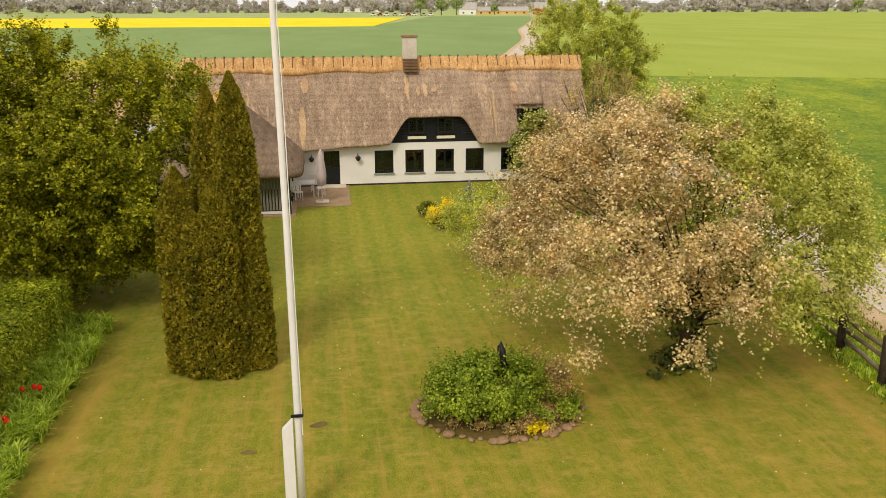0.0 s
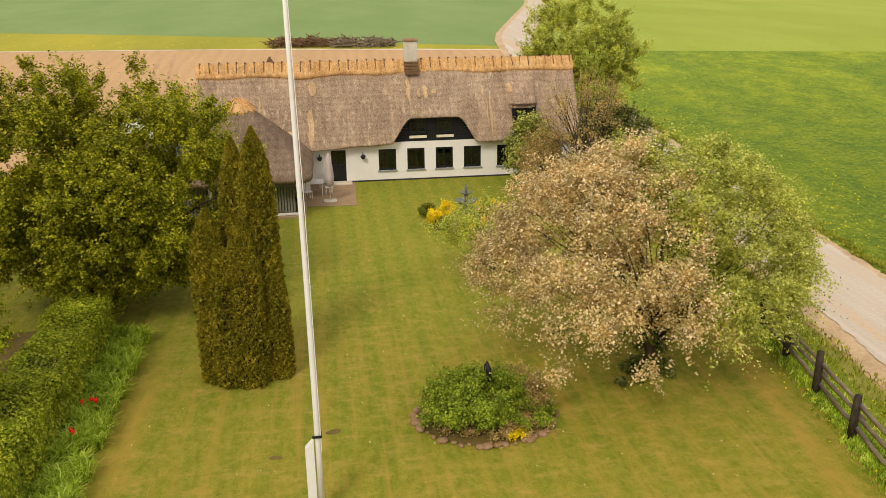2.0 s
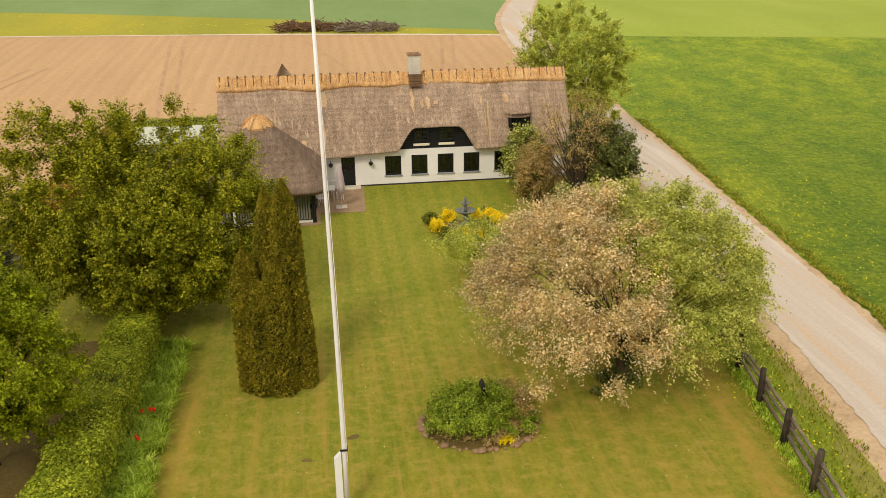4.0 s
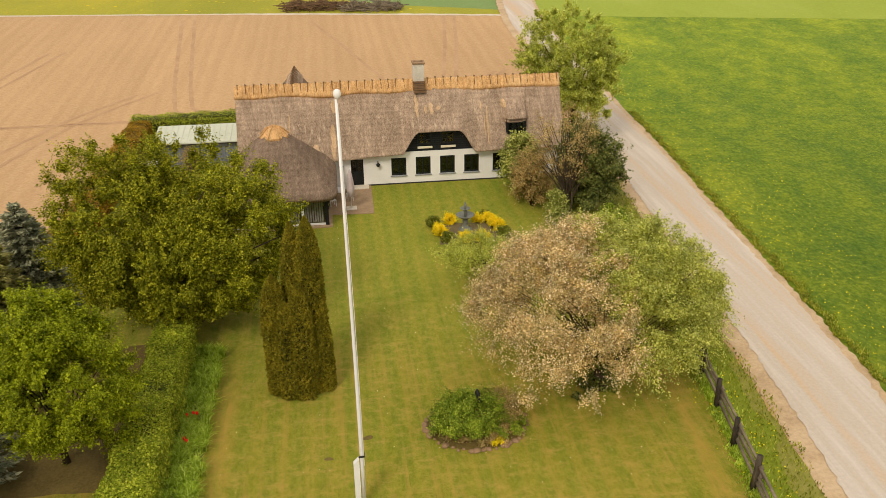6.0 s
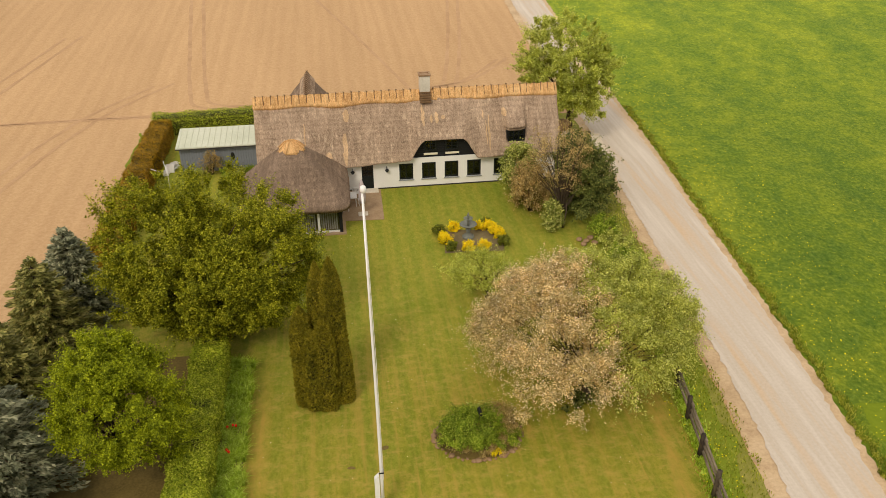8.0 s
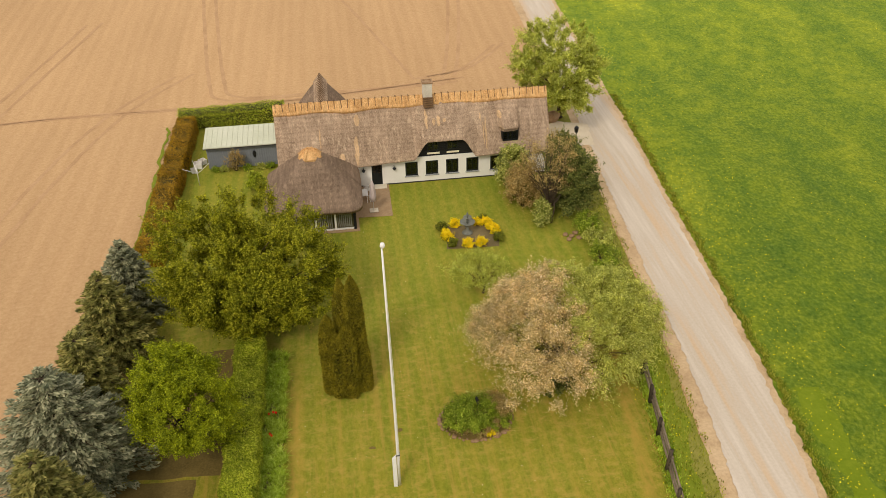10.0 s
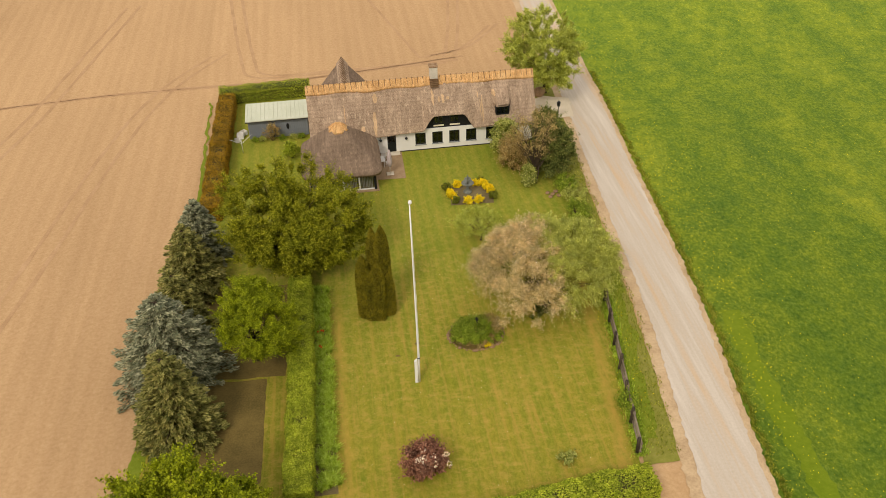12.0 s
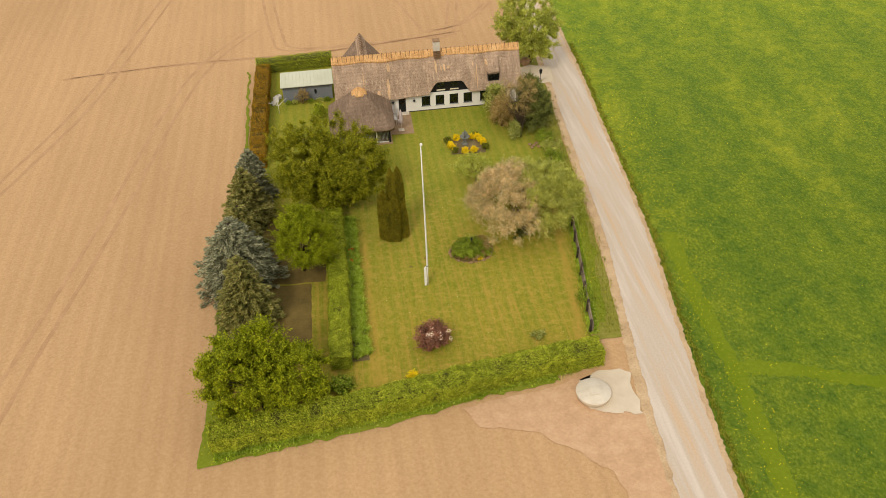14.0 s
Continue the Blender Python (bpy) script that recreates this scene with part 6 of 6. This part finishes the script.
# ---- far things ----
def pile(name, x0, x1, y, h, mat, label, seed):
    rg = np.random.RandomState(seed)
    n = 520
    c = np.stack([rg.uniform(x0, x1, n), y + rg.normal(0, 1.0, n), rg.uniform(0.1, h, n)], 1)
    c[:, 2] *= 0.6 + 0.4 * np.sin((c[:, 0] - x0) * 0.9) ** 2
    verts, faces = [], []
    o = c[0].copy()
    o[2] = 0
    for q in c - o:
        d = rg.normal(0, 1, 3) * np.array([0.6, 0.4, 0.22])
        tube(verts, faces, [tuple(q - d), tuple(q + d)], [0.06, 0.03], 5)
    return thing(name, (o[0], o[1], rise(o[1]) - 0.08), label, "brush heap", kind="stuff", me=mesh_of(name, verts, faces, mat))


pile("brush_heap", -9.2, -1.2, 62.6, 1.2, M_STICK, "long low brush heap at the field edge", 161)
pile("brush_heap", -1.6, 6.2, 61.0, 1.1, M_RAIL, "low brown brush heap at the field edge", 162)


def far_house(name, at, size, wall, roof, label, turn=0.0, h=3.2, rise=4.0):
    hs = thing(name, at, label, "farm building", turn=turn)
    L, W = size
    part("walls", boxes_mesh("walls", [((-L / 2, -W / 2, 0), (L / 2, W / 2, h))], wall), hs)
    v = [(x, y, z) for x in (-L / 2 - 0.4, L / 2 + 0.4) for y, z in ((-W / 2 - 0.5, h), (W / 2 + 0.5, h), (0, h + rise))]
    part("roof", mesh_of("roof", v, [(0, 1, 2), (5, 4, 3), (0, 2, 5, 3), (2, 1, 4, 5), (1, 0, 3, 4)], roof), hs)
    n = max(2, int(L / 8))
    for i in range(n):
        x = -L / 2 + L * (i + 0.5) / n
        part("window", boxes_mesh("window", [((x - 0.8, -W / 2 - 0.05, 1.0), (x + 0.8, -W / 2 + 0.05, 2.3))], M_FRAME), hs)
    return hs


M_OCHRE = two_scale("ochre_render", lin(206, 166, 92), lin(220, 180, 106), lin(228, 192, 126), 0.05, 0.6)
M_REDWALL = two_scale("red_barn_paint", lin(140, 50, 50), lin(158, 62, 60), lin(170, 76, 72), 0.05, 0.6)
M_GREYROOF = two_scale("grey_sheet_roof", lin(158, 148, 136), lin(172, 162, 150), lin(184, 176, 164), 0.05, 0.6)
M_FARWHITE = two_scale("far_white", lin(222, 216, 206), lin(232, 226, 216), lin(240, 235, 226), 0.1, 0.8)
far_house("ochre_barn", (172, 760, 1.9), (48, 12), M_OCHRE, M_GREYROOF, "long ochre barn with a grey roof", -8)
far_house("red_barn", (205, 742, 1.9), (14, 16), M_REDWALL, M_GREYROOF, "red gabled barn at the end of the farm", -8, 5.5, 5.5)
far_house("grey_barn", (140, 765, 1.9), (16, 14), M_FARWHITE, M_GREYROOF, "grey-roofed pale farm building across the field", -8, 5, 6)
far_house("white_hall", (70, 1180, 1.9), (60, 20), M_FARWHITE, M_GREYROOF, "low white hall far across the fields", 0, 5, 2)
rng = np.random.RandomState(171)
for i in range(9):
    v = thing("parked_vehicle", (46 + i * 6.2 + rng.uniform(-2, 2), 690 + rng.uniform(-6, 6), 1.9), "small parked farm vehicle far across the field", "vehicle", "parked vehicles")
    part("body", box_mesh("body", (4.4, 1.9, 1.0), (M_FARWHITE, M_REDWALL, M_FARWHITE, M_GREYROOF)[i % 4], 0.2, (0, 0, 0.9)), v)
    part("cabin", box_mesh("cabin", (2.2, 1.7, 0.8), M_FRAME, 0.2, (0.2, 0, 1.78)), v)
    for sx in (-1.4, 1.4):
        for sy in (-0.9, 0.9):
            part("wheel", box_mesh("wheel", (0.7, 0.25, 0.7), M_IRON, 0.15, (sx, sy, 0.35)), v)


def far_wood(name, x0, x1, y, h, n, seed, label, mat=None):
    rg = np.random.RandomState(seed)
    xs = rg.uniform(x0, x1, n)
    ht = h * rg.uniform(0.55, 1.15, n) * (0.8 + 0.3 * np.sin(xs / 90.0 + seed))
    c = np.stack([xs, y + rg.normal(0, 30, n), ht * 0.5 + 2.0], 1)
    cs = np.repeat(c, 5, 0) + rg.normal(0, 1, (n * 5, 3)) * np.repeat(np.stack([ht * 0.3, ht * 0.2, ht * 0.22], 1), 5, 0)
    rad = np.repeat(ht * 0.30, 5) * rg.uniform(0.6, 1.2, n * 5)
    ob = tagged(new(name, clump_leaves(rg, cs, rad, 40, 3.2, mat or L_FAR, name)), label, "woods", "", "stuff")
    return ob


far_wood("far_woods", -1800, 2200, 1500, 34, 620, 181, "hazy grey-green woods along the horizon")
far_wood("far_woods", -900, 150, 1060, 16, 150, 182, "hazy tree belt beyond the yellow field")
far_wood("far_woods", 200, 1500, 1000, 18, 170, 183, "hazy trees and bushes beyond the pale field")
L_MIDFAR = leaf_mat("farmyard_trees", lin(96, 112, 60), lin(120, 134, 78), lin(146, 156, 100), 0.2)
for i, (x, y, h) in enumerate(((88, 700, 17), (108, 715, 16), (122, 720, 20), (160, 738, 10), (232, 760, 13), (246, 765, 14), (560, 800, 17))):
    rg = np.random.RandomState(190 + i)
    tr = thing("farm_tree", (x, y, 1.9), "green tree standing by the distant farm", "tree", "farm trees")
    c, r = lobed(rg, (h * 0.36, h * 0.36, h * 0.42), 30, h * 0.14)
    pv, pf = [], []
    tube(pv, pf, [(0, 0, 0), (0, 0, h * 0.6)], [0.4, 0.2], 6)
    part("trunk", mesh_of("trunk", pv, pf, M_BARK), tr)
    part("crown", clump_leaves(rg, c + np.array([0, 0, h * 0.55]), r, 40, 0.9, L_MIDFAR), tr)

# wheel tracks pressed into the ploughed field
M_TRACK = two_scale("pressed_soil", lin(160, 122, 82), lin(181, 142, 99), lin(200, 161, 117), 0.4, 5)
TRACKS = (
    ([(-21.4, 58), (-19.6, 40), (-17.9, 25), (-16.2, 20.6), (-9, 20.2), (7, 20.6)], 0.75),
    ([(12.2, 56), (10.4, 42), (8.4, 29), (6.9, 22)], 0.7),
    ([(-46, 17.5), (-35, 18.6), (-25, 18.9), (-12, 18.9), (8, 21.6)], 0.5),
    ([(-44, -70), (-41, -45), (-38.4, -32), (-35, -16), (-31.2, 5), (-27.5, 18), (-21.5, 27)], 0.95),
    ([(-60, -40), (-49, -10), (-43, 7), (-39, 23), (-34, 44)], 0.9),
    ([(-6, 56), (-1.5, 40), (3.2, 22)], 0.0),
    ([(14, 30), (9, 24), (4, 22.4)], 0.6),
)
for i, (line, half) in enumerate(TRACKS):
    for s in (-half, half) if half else (0,):
        ribbon("wheel_track", [(x + s, y + s * 0.3) for x, y in line], 0.2, 0.2, -0.052 + 0.001 * i, M_TRACK, "pair of tractor wheel tracks in the soil", "track", 12, 0.06, 200 + i)
